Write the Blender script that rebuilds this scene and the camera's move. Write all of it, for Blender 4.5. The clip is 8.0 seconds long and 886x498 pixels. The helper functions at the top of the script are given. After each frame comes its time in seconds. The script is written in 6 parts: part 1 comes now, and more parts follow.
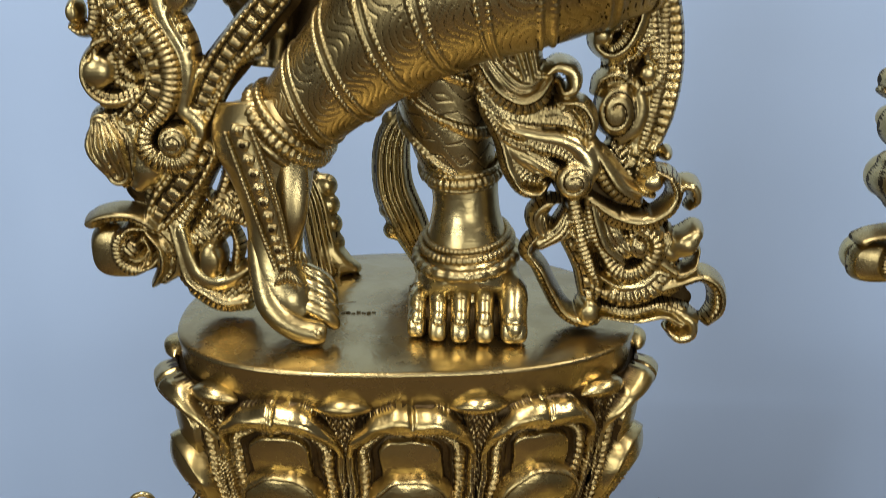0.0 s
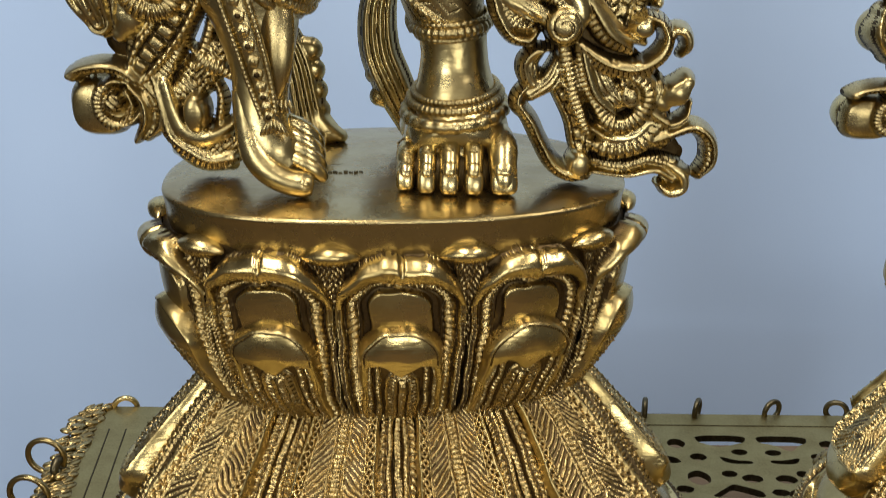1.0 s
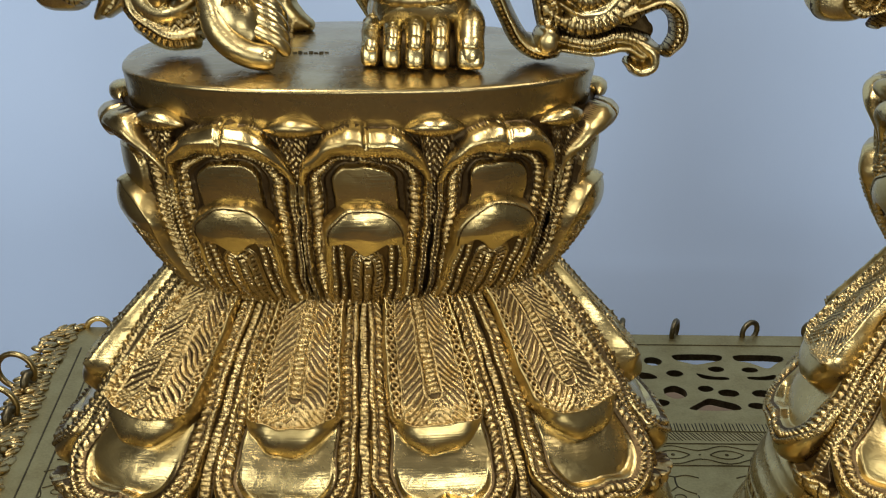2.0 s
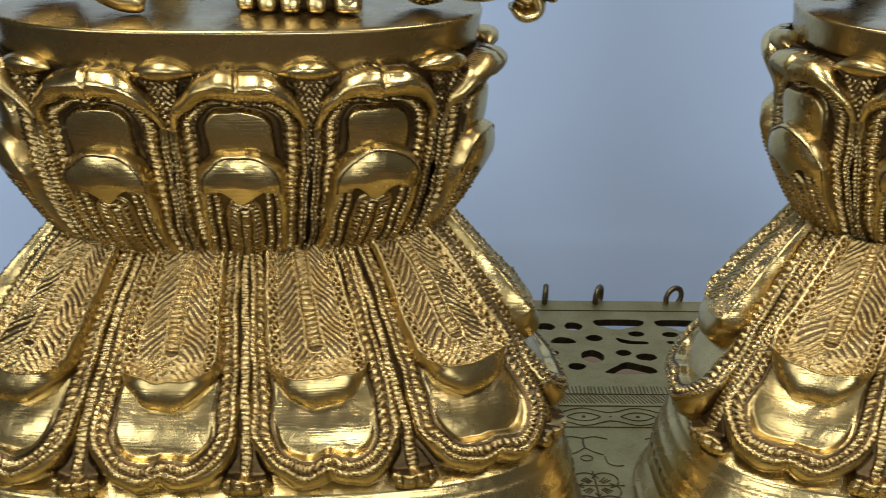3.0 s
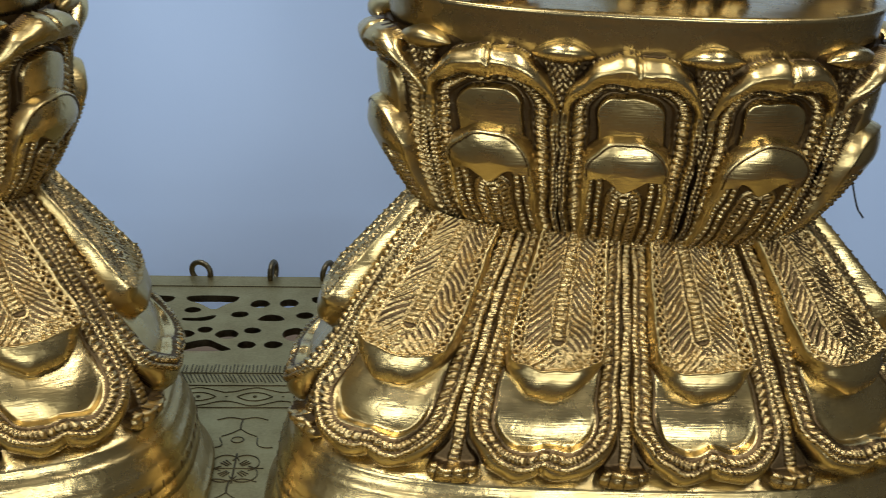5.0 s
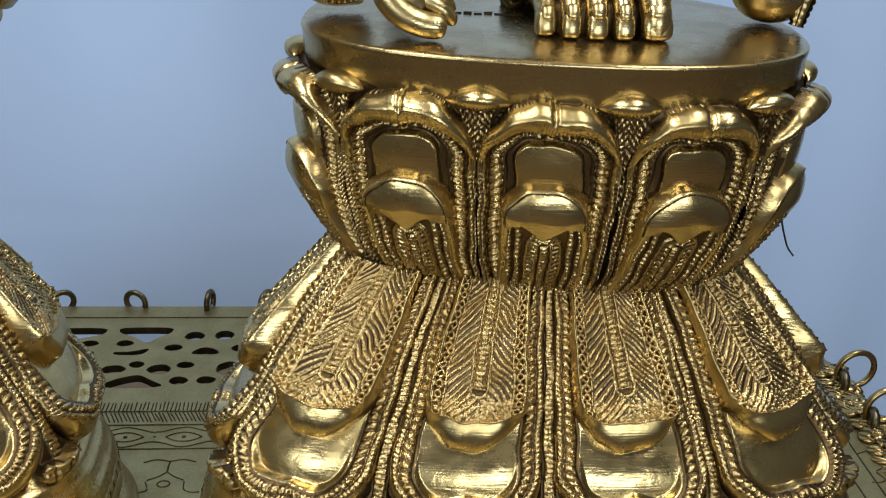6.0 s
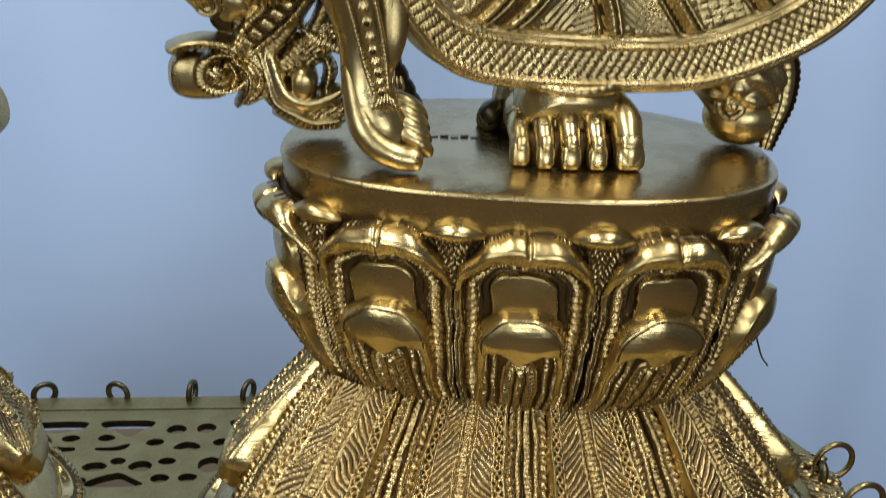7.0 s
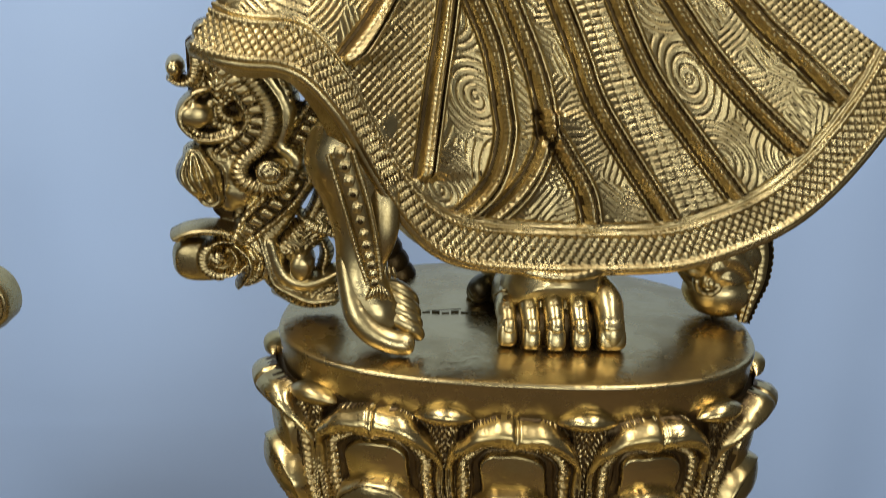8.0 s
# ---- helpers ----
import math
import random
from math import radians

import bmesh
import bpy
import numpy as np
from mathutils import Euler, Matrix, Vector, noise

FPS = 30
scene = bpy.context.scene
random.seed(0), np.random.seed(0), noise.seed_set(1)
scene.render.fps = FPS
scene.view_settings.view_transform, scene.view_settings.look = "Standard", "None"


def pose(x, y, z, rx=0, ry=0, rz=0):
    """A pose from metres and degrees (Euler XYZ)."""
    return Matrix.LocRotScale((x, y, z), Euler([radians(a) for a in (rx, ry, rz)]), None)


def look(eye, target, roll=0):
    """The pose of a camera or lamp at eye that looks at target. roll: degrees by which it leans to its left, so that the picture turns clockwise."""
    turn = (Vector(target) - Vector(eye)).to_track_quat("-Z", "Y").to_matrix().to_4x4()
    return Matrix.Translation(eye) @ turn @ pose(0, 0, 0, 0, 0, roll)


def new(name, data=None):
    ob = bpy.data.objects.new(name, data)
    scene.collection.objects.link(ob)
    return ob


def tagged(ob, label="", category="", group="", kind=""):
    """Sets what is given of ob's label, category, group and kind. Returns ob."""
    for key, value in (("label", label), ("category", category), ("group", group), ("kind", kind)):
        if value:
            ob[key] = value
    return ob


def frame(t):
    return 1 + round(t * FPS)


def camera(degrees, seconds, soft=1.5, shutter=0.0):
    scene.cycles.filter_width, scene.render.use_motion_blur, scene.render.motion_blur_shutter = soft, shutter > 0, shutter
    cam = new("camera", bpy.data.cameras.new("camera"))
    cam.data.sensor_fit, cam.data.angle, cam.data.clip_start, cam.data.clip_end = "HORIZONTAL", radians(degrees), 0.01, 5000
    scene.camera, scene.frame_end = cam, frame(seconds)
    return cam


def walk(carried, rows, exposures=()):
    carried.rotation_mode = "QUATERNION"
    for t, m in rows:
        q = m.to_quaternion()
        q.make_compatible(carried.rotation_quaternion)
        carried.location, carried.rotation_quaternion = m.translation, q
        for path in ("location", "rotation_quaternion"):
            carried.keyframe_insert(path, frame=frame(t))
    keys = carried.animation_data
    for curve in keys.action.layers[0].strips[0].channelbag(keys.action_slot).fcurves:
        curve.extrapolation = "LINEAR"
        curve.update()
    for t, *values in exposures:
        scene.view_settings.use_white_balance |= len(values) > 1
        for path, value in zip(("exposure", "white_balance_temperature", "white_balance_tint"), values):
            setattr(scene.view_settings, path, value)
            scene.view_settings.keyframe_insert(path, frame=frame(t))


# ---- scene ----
# ---------------------------------------------------------------- camera
cam = camera(46.0, 8.0, soft=0.7, shutter=0.4)
PATH = [
    (0, (-0.1213, -0.2768, 0.3805), (-0.1277, 0.0040, 0.2751), 0.41),
    (0.5, (-0.1229, -0.2802, 0.3593), (-0.1260, -0.0012, 0.2490), 0.43),
    (1, (-0.1245, -0.2876, 0.3379), (-0.1248, -0.0098, 0.2246), 0.55),
    (1.5, (-0.1213, -0.2945, 0.3186), (-0.1206, -0.0180, 0.2024), 0.62),
    (1.7, (-0.1192, -0.2962, 0.3109), (-0.1179, -0.0201, 0.1937), 0.70),
    (2.8, (-0.0889, -0.2958, 0.2872), (-0.0829, -0.0215, 0.1659), 1.13),
    (3, (-0.0782, -0.2949, 0.2857), (-0.0705, -0.0208, 0.1642), 1.25),
    (3.5, (-0.0468, -0.2954, 0.2831), (-0.0353, -0.0213, 0.1619), 1.76),
    (4, (-0.0015, -0.2946, 0.2818), (0.0090, -0.0209, 0.1593), 1.80),
    (4.5, (0.0435, -0.2908, 0.2820), (0.0539, -0.0184, 0.1567), 1.70),
    (5, (0.0715, -0.2843, 0.2839), (0.0862, -0.0135, 0.1556), 1.96),
    (5.2, (0.0769, -0.2813, 0.2853), (0.0948, -0.0113, 0.1558), 2.29),
    (6.5, (0.0941, -0.2642, 0.3092), (0.1181, 0.0066, 0.1823), 2.18),
    (7, (0.0941, -0.2616, 0.3269), (0.1202, 0.0126, 0.2079), 2.25),
    (7.5, (0.0947, -0.2608, 0.3518), (0.1215, 0.0164, 0.2402), 2.05),
    (8, (0.0964, -0.2648, 0.3674), (0.1220, 0.0174, 0.2691), 1.76),
]

# the film drifts from a warm to a cool balance, then back
BALANCE = [(0, 0.05, 6700, 10), (0.5, 0.10, 6800, 10), (1.5, 0.12, 6950, 10), (3, 0.08, 6600, 10), (4, 0.08, 6400, 10), (5, 0.07, 6300, 10), (6.5, 0.10, 6180, 10), (7.2, 0.12, 6300, 10), (8, 0.0, 6420, 10)]

walk(cam, [(t, look(eye, target, roll)) for t, eye, target, roll in PATH], BALANCE)

# ---------------------------------------------------------------- light
world = bpy.data.worlds.new("world")
scene.world = world
world.use_nodes = True
world.node_tree.nodes["Background"].inputs[0].default_value = (0.75, 0.85, 1.0, 1)
world.node_tree.nodes["Background"].inputs[1].default_value = 0.015


def area_lamp(name, eye, target, sx, sy, watts, colour):
    data = bpy.data.lights.new(name, "AREA")
    data.shape, data.size, data.size_y, data.energy, data.color = "RECTANGLE", sx, sy, watts, colour
    ob = new(name, data)
    ob.matrix_world = look(eye, target)
    return tagged(ob, kind="structure")


area_lamp("ceiling_lamp", (-0.42, -0.30, 1.5), (-0.42, -0.30, 0), 0.30, 1.3, 17, (1.0, 0.98, 0.96))
area_lamp("ceiling_lamp", (0.62, -0.30, 1.5), (0.62, -0.30, 0), 0.30, 1.3, 13, (1.0, 0.98, 0.96))
# window daylight from the left, placed by its reflections in the petals
area_lamp("unseen_front_light", (-1.45, -2.05, 1.0), (0.2, 0.4, 0.2), 1.3, 1.0, 21, (0.90, 0.96, 1.0))
# low front fill added to brighten the skirt and upper petals; no window there
area_lamp("unseen_front_light", (0.45, -2.3, 0.50), (0.1, 0.4, 0.3), 1.1, 0.5, 15, (0.90, 0.96, 1.0))

# ---------------------------------------------------------------- materials


def shader(name):
    m = bpy.data.materials.new(name)
    m.use_nodes = True
    nt = m.node_tree
    return m, nt, nt.nodes["Principled BSDF"]


def node(nt, kind, **values):
    n = nt.nodes.new(kind)
    for key, value in values.items():
        n.inputs[key].default_value = value
    return n


def ramp(nt, source, stops):
    r = nt.nodes.new("ShaderNodeValToRGB")
    while len(r.color_ramp.elements) < len(stops):
        r.color_ramp.elements.new(0.5)
    for e, (at, colour) in zip(r.color_ramp.elements, stops):
        e.position, e.color = at, (*colour, 1)
    nt.links.new(source, r.inputs[0])
    return r


def brass(name, light, dark, rough, spread, grain, depth, scratch=0.0):
    """Metal with tarnish at two scales, cast grain and fine file marks."""
    m, nt, b = shader(name)
    b.inputs["Metallic"].default_value = 1.0
    co = nt.nodes.new("ShaderNodeTexCoord")
    big = node(nt, "ShaderNodeTexNoise", Scale=55.0, Detail=4.0, Roughness=0.6)
    fine = node(nt, "ShaderNodeTexNoise", Scale=grain, Detail=3.0, Roughness=0.65)
    nt.links.new(co.outputs["Object"], big.inputs["Vector"])
    nt.links.new(co.outputs["Object"], fine.inputs["Vector"])
    mix = nt.nodes.new("ShaderNodeMath")
    mix.operation = "MULTIPLY_ADD"
    nt.links.new(fine.outputs[0], mix.inputs[0])
    mix.inputs[1].default_value = 0.16 if scratch else 0.40
    half = nt.nodes.new("ShaderNodeMath")
    half.operation = "MULTIPLY"
    nt.links.new(big.outputs[0], half.inputs[0])
    half.inputs[1].default_value = 0.84 if scratch else 0.62
    nt.links.new(half.outputs[0], mix.inputs[2])
    tone = ramp(nt, mix.outputs[0], [(0.36, dark), (0.62, light)])
    nt.links.new(tone.outputs[0], b.inputs["Base Color"])
    span = nt.nodes.new("ShaderNodeMapRange")
    nt.links.new(mix.outputs[0], span.inputs[0])
    span.inputs[1].default_value, span.inputs[2].default_value = 0.35, 0.7
    span.inputs[3].default_value, span.inputs[4].default_value = rough + spread, rough - spread
    nt.links.new(span.outputs[0], b.inputs["Roughness"])
    bump = node(nt, "ShaderNodeBump", Strength=depth, Distance=0.0004)
    height = fine.outputs[0]
    if scratch:
        flat = nt.nodes.new("ShaderNodeMapping")
        flat.inputs["Scale"].default_value = (40, 400, 900)
        flat.inputs["Rotation"].default_value = (0.3, 0.1, 0.25)
        nt.links.new(co.outputs["Object"], flat.inputs[0])
        lines = node(nt, "ShaderNodeTexNoise", Scale=1.6, Detail=2.0)
        nt.links.new(flat.outputs[0], lines.inputs["Vector"])
        add = nt.nodes.new("ShaderNodeMath")
        add.operation = "MULTIPLY_ADD"
        nt.links.new(lines.outputs[0], add.inputs[0])
        add.inputs[1].default_value = scratch
        soft = nt.nodes.new("ShaderNodeMath")
        soft.operation = "MULTIPLY"
        soft.inputs[1].default_value = 0.3
        nt.links.new(fine.outputs[0], soft.inputs[0])
        nt.links.new(soft.outputs[0], add.inputs[2])
        height = add.outputs[0]
    nt.links.new(height, bump.inputs["Height"])
    if scratch:
        # hand-filed faces are never quite flat
        dent = node(nt, "ShaderNodeTexNoise", Scale=150.0, Detail=2.0, Distortion=0.6)
        nt.links.new(co.outputs["Object"], dent.inputs["Vector"])
        wavy = node(nt, "ShaderNodeBump", Strength=0.28, Distance=0.0009)
        nt.links.new(dent.outputs[0], wavy.inputs["Height"])
        nt.links.new(wavy.outputs[0], bump.inputs["Normal"])
    nt.links.new(bump.outputs[0], b.inputs["Normal"])
    return m


POLISHED = brass("polished_brass", (0.60, 0.458, 0.205), (0.46, 0.34, 0.135), 0.27, 0.07, 900, 0.10, 2.6)
CHASED = brass("chased_brass", (0.60, 0.445, 0.195), (0.37, 0.255, 0.095), 0.28, 0.07, 1500, 0.25)
# brown patina of the pedestals, darkened further to carry the shade of recesses
PATINA_SHADE = brass("patina_and_shade_brass", (0.145, 0.096, 0.043), (0.070, 0.045, 0.020), 0.42, 0.08, 1300, 0.3)
# patina of the figures' cuts plus the shade of their recesses and backs
GROOVE_SHADE = brass("groove_patina_shade_brass", (0.085, 0.055, 0.023), (0.038, 0.024, 0.010), 0.44, 0.08, 1300, 0.3)
BROWNED = brass("browned_brass", (0.39, 0.29, 0.125), (0.29, 0.205, 0.082), 0.29, 0.05, 700, 0.05, 1.8)
PLATE = brass("browned_plate_brass", (0.51, 0.39, 0.18), (0.39, 0.29, 0.125), 0.26, 0.06, 700, 0.03, 0.7)
PALE = brass("pale_polished_brass", (0.62, 0.49, 0.235), (0.44, 0.33, 0.14), 0.28, 0.07, 900, 0.08, 2.6)
PALE_CHASED = brass("pale_chased_brass", (0.585, 0.455, 0.215), (0.31, 0.225, 0.09), 0.29, 0.07, 1500, 0.26)


DULL = brass("dull_olive_brass", (0.365, 0.295, 0.128), (0.26, 0.205, 0.085), 0.44, 0.06, 700, 0.15)
DARK_BRASS = brass("dark_brass", (0.20, 0.165, 0.095), (0.09, 0.075, 0.045), 0.40, 0.08, 700, 0.2)
ENGRAVED = brass("blackened_engraving", (0.10, 0.08, 0.04), (0.05, 0.04, 0.02), 0.6, 0.05, 900, 0.3)


def cloth(name, light, dark):
    m, nt, b = shader(name)
    b.inputs["Roughness"].default_value = 0.9
    co = nt.nodes.new("ShaderNodeTexCoord")
    big = node(nt, "ShaderNodeTexNoise", Scale=3.0, Detail=3.0)
    weave = node(nt, "ShaderNodeTexNoise", Scale=900.0, Detail=2.0)
    nt.links.new(co.outputs["Object"], big.inputs["Vector"])
    nt.links.new(co.outputs["Object"], weave.inputs["Vector"])
    tone = ramp(nt, big.outputs[0], [(0.3, dark), (0.7, light)])
    nt.links.new(tone.outputs[0], b.inputs["Base Color"])
    bump = node(nt, "ShaderNodeBump", Strength=0.2, Distance=0.0003)
    nt.links.new(weave.outputs[0], bump.inputs["Height"])
    nt.links.new(bump.outputs[0], b.inputs["Normal"])
    return m


BACKCLOTH = cloth("pale_blue_cloth", (0.532, 0.695, 0.955), (0.485, 0.645, 0.905))
# unseen walls and ceiling, darkened to deepen what the brass mirrors
PLASTER = cloth("dark_room_plaster", (0.15, 0.147, 0.143), (0.12, 0.117, 0.114))
FLOORING = cloth("brown_floor", (0.22, 0.15, 0.09), (0.15, 0.10, 0.06))
THREAD = cloth("black_hair", (0.02, 0.02, 0.02), (0.015, 0.015, 0.015))

# ---------------------------------------------------------------- mesh helpers
# Shapes below are worked out in decimetres and written to meshes in metres.
DM = 0.1


class Geo:
    """Collects sheets, tubes and blobs into one mesh."""

    def __init__(self):
        self.v, self.f, self.m, self.n = [], [], [], 0

    def sheet(self, p, mat=0, wrap_u=False, wrap_v=False, flip=False):
        """A grid of points (rows, columns, 3); mat: a number, or one for each quad."""
        r, c = p.shape[:2]
        i, j = np.meshgrid(np.arange(r if wrap_u else r - 1), np.arange(c if wrap_v else c - 1), indexing="ij")
        i2, j2 = (i + 1) % r, (j + 1) % c
        q = np.stack([i * c + j, i * c + j2, i2 * c + j2, i2 * c + j], -1).reshape(-1, 4)
        if flip:
            q = q[:, ::-1]
        self.v.append(p.reshape(-1, 3))
        self.f.append(q + self.n)
        self.m.append(np.broadcast_to(np.asarray(mat), i.shape).reshape(-1) if np.ndim(mat) else np.full(len(q), mat))
        self.n += r * c
        return self

    def tube(self, pts, radius, mat=0, seg=10, step=None, bead=0.0, pitch=0.05, squash=1.0, closed=False):
        """A round rod along smooth points; radius: one, or one a point; bead: how deep its beads are cut."""
        pts = np.asarray(pts, float)
        rad = np.broadcast_to(np.asarray(radius, float), (len(pts),))
        if bead and not closed and rad.mean() > 0.023:
            return self.ribbon(pts, rad * 1.25, mat, pitch, squash * 0.7)
        length = np.linalg.norm(np.diff(pts, axis=0), axis=1).sum()
        step = step or (pitch / 6 if bead else max(length / 60, 0.012))
        k = int(max(8, min(600, length / step)))
        pts, rad = smooth_line(pts, rad, k, closed)
        tan = np.gradient(pts, axis=0)
        if closed:
            tan = np.roll(pts, -1, 0) - np.roll(pts, 1, 0)
        tan /= np.linalg.norm(tan, axis=1)[:, None] + 1e-9
        ref = np.array([0, 1.0, 0]) if abs(tan[:, 1]).mean() < 0.8 else np.array([0, 0, 1.0])
        a = np.cross(tan, ref)
        a /= np.linalg.norm(a, axis=1)[:, None] + 1e-9
        b = np.cross(a, tan)
        if bead:
            s = np.r_[0, np.cumsum(np.linalg.norm(np.diff(pts, axis=0), axis=1))]
            rad = rad * (1 - 0.55 * bead + 0.55 * bead * np.abs(np.sin(np.pi * s / pitch)) ** 0.5)
        ang = np.linspace(0, 2 * np.pi, seg, endpoint=False)
        ring = np.cos(ang)[None, :, None] * a[:, None] + squash * np.sin(ang)[None, :, None] * b[:, None]
        p = pts[:, None] + rad[:, None, None] * ring
        if not closed:
            p = np.concatenate([np.broadcast_to(pts[:1, None], (1, seg, 3)), p, np.broadcast_to(pts[-1:, None], (1, seg, 3))])
        return self.sheet(p, mat, wrap_u=closed, wrap_v=True, flip=True)

    def limb(self, pts, radii, relief, mat=1, seg=120, rows=200, squash=1.0, cap=False):
        """A thick rod with relief(run, turn) cut into its face."""
        p, r = smooth_line(np.array(pts, float), np.array(radii, float), rows)
        tan = np.gradient(p, axis=0)
        tan /= np.linalg.norm(tan, axis=1)[:, None]
        a = np.cross(tan, (0, 1.0, 0))
        a /= np.linalg.norm(a, axis=1)[:, None]
        b = np.cross(a, tan)
        run = np.r_[0, np.cumsum(np.linalg.norm(np.diff(p, axis=0), axis=1))]
        ang = np.linspace(0, 2 * np.pi, seg, endpoint=False)
        h = relief(run[:, None] + 0 * ang[None], ang[None] + 0 * run[:, None])
        if isinstance(h, tuple):
            h, mat = h
            mat = np.r_[mat, mat[:1]] if cap else mat[:-1]
        ring = np.cos(ang)[None, :, None] * a[:, None] + squash * np.sin(ang)[None, :, None] * b[:, None]
        q = p[:, None] + (r[:, None] + h)[..., None] * ring
        if cap:
            q = np.concatenate([np.broadcast_to(p[:1, None], (1, seg, 3)), q, np.broadcast_to(p[-1:, None], (1, seg, 3))])
        return self.sheet(q, mat, wrap_v=True, flip=True)

    def ribbon(self, pts, width, mat=1, pitch=0.03, squash=0.7):
        """A carved band: two notched cords along its borders, a row of small bosses between them."""
        length = np.linalg.norm(np.diff(pts, axis=0), axis=1).sum()
        w = float(np.mean(width))

        squares = w > 0.058

        def carve(run, turn):
            c = np.abs(np.cos(turn))
            notch = beads(run, pitch * 0.8)
            boss = np.clip(beads(run, pitch * 1.9) * 1.6, 0, 1) if squares else 0.5 + 0.5 * beads(run, pitch * 0.9)
            cord, mid = ridge(c, 0.70, 0.20), ridge(c, 0.10, 0.30) ** 0.7
            h = w * (0.28 * cord * (0.35 + 0.65 * notch) + 0.26 * mid * (0.40 + 0.60 * boss) - 0.14)
            return h, np.where((cord < 0.32) & (mid < 0.32) & (c < 0.70), 2, mat)

        return self.limb(pts, width, carve, mat, 30, int(max(14, min(500, 8 * length / pitch))), squash, cap=True)

    def blob(self, c, r, mat=0, turn=(0, 0, 0), seg=18, power=1.0):
        th, ph = np.meshgrid(np.linspace(0, np.pi, seg // 2 + 3), np.linspace(0, 2 * np.pi, seg, endpoint=False), indexing="ij")
        e = lambda x: np.sign(x) * np.abs(x) ** power
        p = np.stack([e(np.sin(th)) * e(np.cos(ph)), e(np.sin(th)) * e(np.sin(ph)), e(np.cos(th))], -1) * np.asarray(r, float)
        rot = np.array(Euler([radians(t) for t in turn]).to_matrix())
        return self.sheet(p @ rot.T + np.asarray(c, float), mat, wrap_v=True)

    def scroll(self, c, r, turns=1.6, start=0.0, rad=0.03, mat=1, lift=0.03, bead=0.35, pitch=0.03, eye=None, thick=1.5):
        """A spiral curl that lies upright and swells towards the viewer at its eye."""
        a = np.linspace(0, abs(turns) * 2 * np.pi, 48)
        k = a / a[-1]
        rr = r * (1 - 0.82 * k)
        s = np.sign(turns)
        x, z = rr * np.cos(radians(start) + s * a), rr * np.sin(radians(start) + s * a)
        p = np.stack([c[0] + x, c[1] - lift * k, c[2] + z], -1)
        self.tube(p, rad * (1 - 0.35 * k), mat, 10, bead=bead, pitch=pitch, squash=thick)
        self.blob((c[0], c[1] - lift, c[2]), np.array([1, 0.8, 1]) * (eye or r * 0.32), 0, seg=16)
        return self

    def spin(self, degrees):
        """Turns all that is laid so far about the upright axis."""
        c, n = math.cos(radians(degrees)), math.sin(radians(degrees))
        self.v = [p @ np.array([[c, n, 0], [-n, c, 0], [0, 0, 1]]) for p in self.v]
        return self

    def join(self, other, place):
        """Takes in another piece, its points moved by place()."""
        for v, f, m in zip(other.v, other.f, other.m):
            self.v.append(place(v))
            self.f.append(f + self.n)
            self.m.append(m)
        self.n += other.n
        return self

    def mesh(self, name, mats):
        v = np.concatenate(self.v) * DM
        f = np.concatenate(self.f)
        me = bpy.data.meshes.new(name)
        me.vertices.add(len(v))
        me.vertices.foreach_set("co", v.astype(np.float32).ravel())
        me.loops.add(4 * len(f))
        me.loops.foreach_set("vertex_index", f.astype(np.int32).ravel())
        me.polygons.add(len(f))
        me.polygons.foreach_set("loop_start", np.arange(0, 4 * len(f), 4, dtype=np.int32))
        for m in mats:
            me.materials.append(m)
        me.polygons.foreach_set("material_index", np.concatenate(self.m).astype(np.int32))
        me.polygons.foreach_set("use_smooth", np.ones(len(f), dtype=bool))
        me.update(calc_edges=True)
        me.validate()
        return me


def smooth_line(pts, rad, k, closed=False):
    """Catmull-Rom through the points, k samples."""
    n = len(pts)
    if n == 2:
        u = np.linspace(0, 1, k)[:, None]
        return pts[0] * (1 - u) + pts[1] * u, rad[0] * (1 - u[:, 0]) + rad[1] * u[:, 0]
    q = np.c_[pts, rad]
    q = np.r_[q[-1:], q, q[:2]] if closed else np.r_[2 * q[:1] - q[1:2], q, 2 * q[-1:] - q[-2:-1]]
    u = np.linspace(0, n if closed else n - 1, k, endpoint=not closed)
    i = np.minimum(u.astype(int), (n if closed else n - 1) - 1)
    t = (u - i)[:, None]
    a, b, c, d = q[i], q[i + 1], q[i + 2], q[i + 3]
    out = 0.5 * (2 * b + (c - a) * t + (2 * a - 5 * b + 4 * c - d) * t**2 + (3 * b - a - 3 * c + d) * t**3)
    return out[:, :3], np.maximum(out[:, 3], 0.001)


def part(name, geo, mats, parent, label=""):
    ob = new(name, geo.mesh(name, mats) if isinstance(geo, Geo) else geo)
    ob.parent = parent
    return tagged(ob, label)


def thing(name, label, category, at=(0, 0, 0), turn=0.0, group=""):
    ob = new(name)
    ob.empty_display_size = 0.02
    ob.matrix_basis = pose(at[0] * DM, at[1] * DM, at[2] * DM, 0, 0, turn)
    return tagged(ob, label, category, group)


def step01(x, a, b):
    t = np.clip((x - a) / (b - a), 0, 1)
    return t * t * (3 - 2 * t)


def ridge(x, c, w):
    """A round-topped ridge of half-width w at c."""
    return np.sqrt(np.clip(1 - ((x - c) / w) ** 2, 0, 1))


def rungs(q, pitch):
    """Flat-topped ticks with narrow cuts between them."""
    return np.clip(1.8 * np.abs(np.sin(np.pi * q / pitch)), 0, 1)


def beads(q, pitch):
    return np.abs(np.sin(np.pi * q / pitch)) ** 0.8


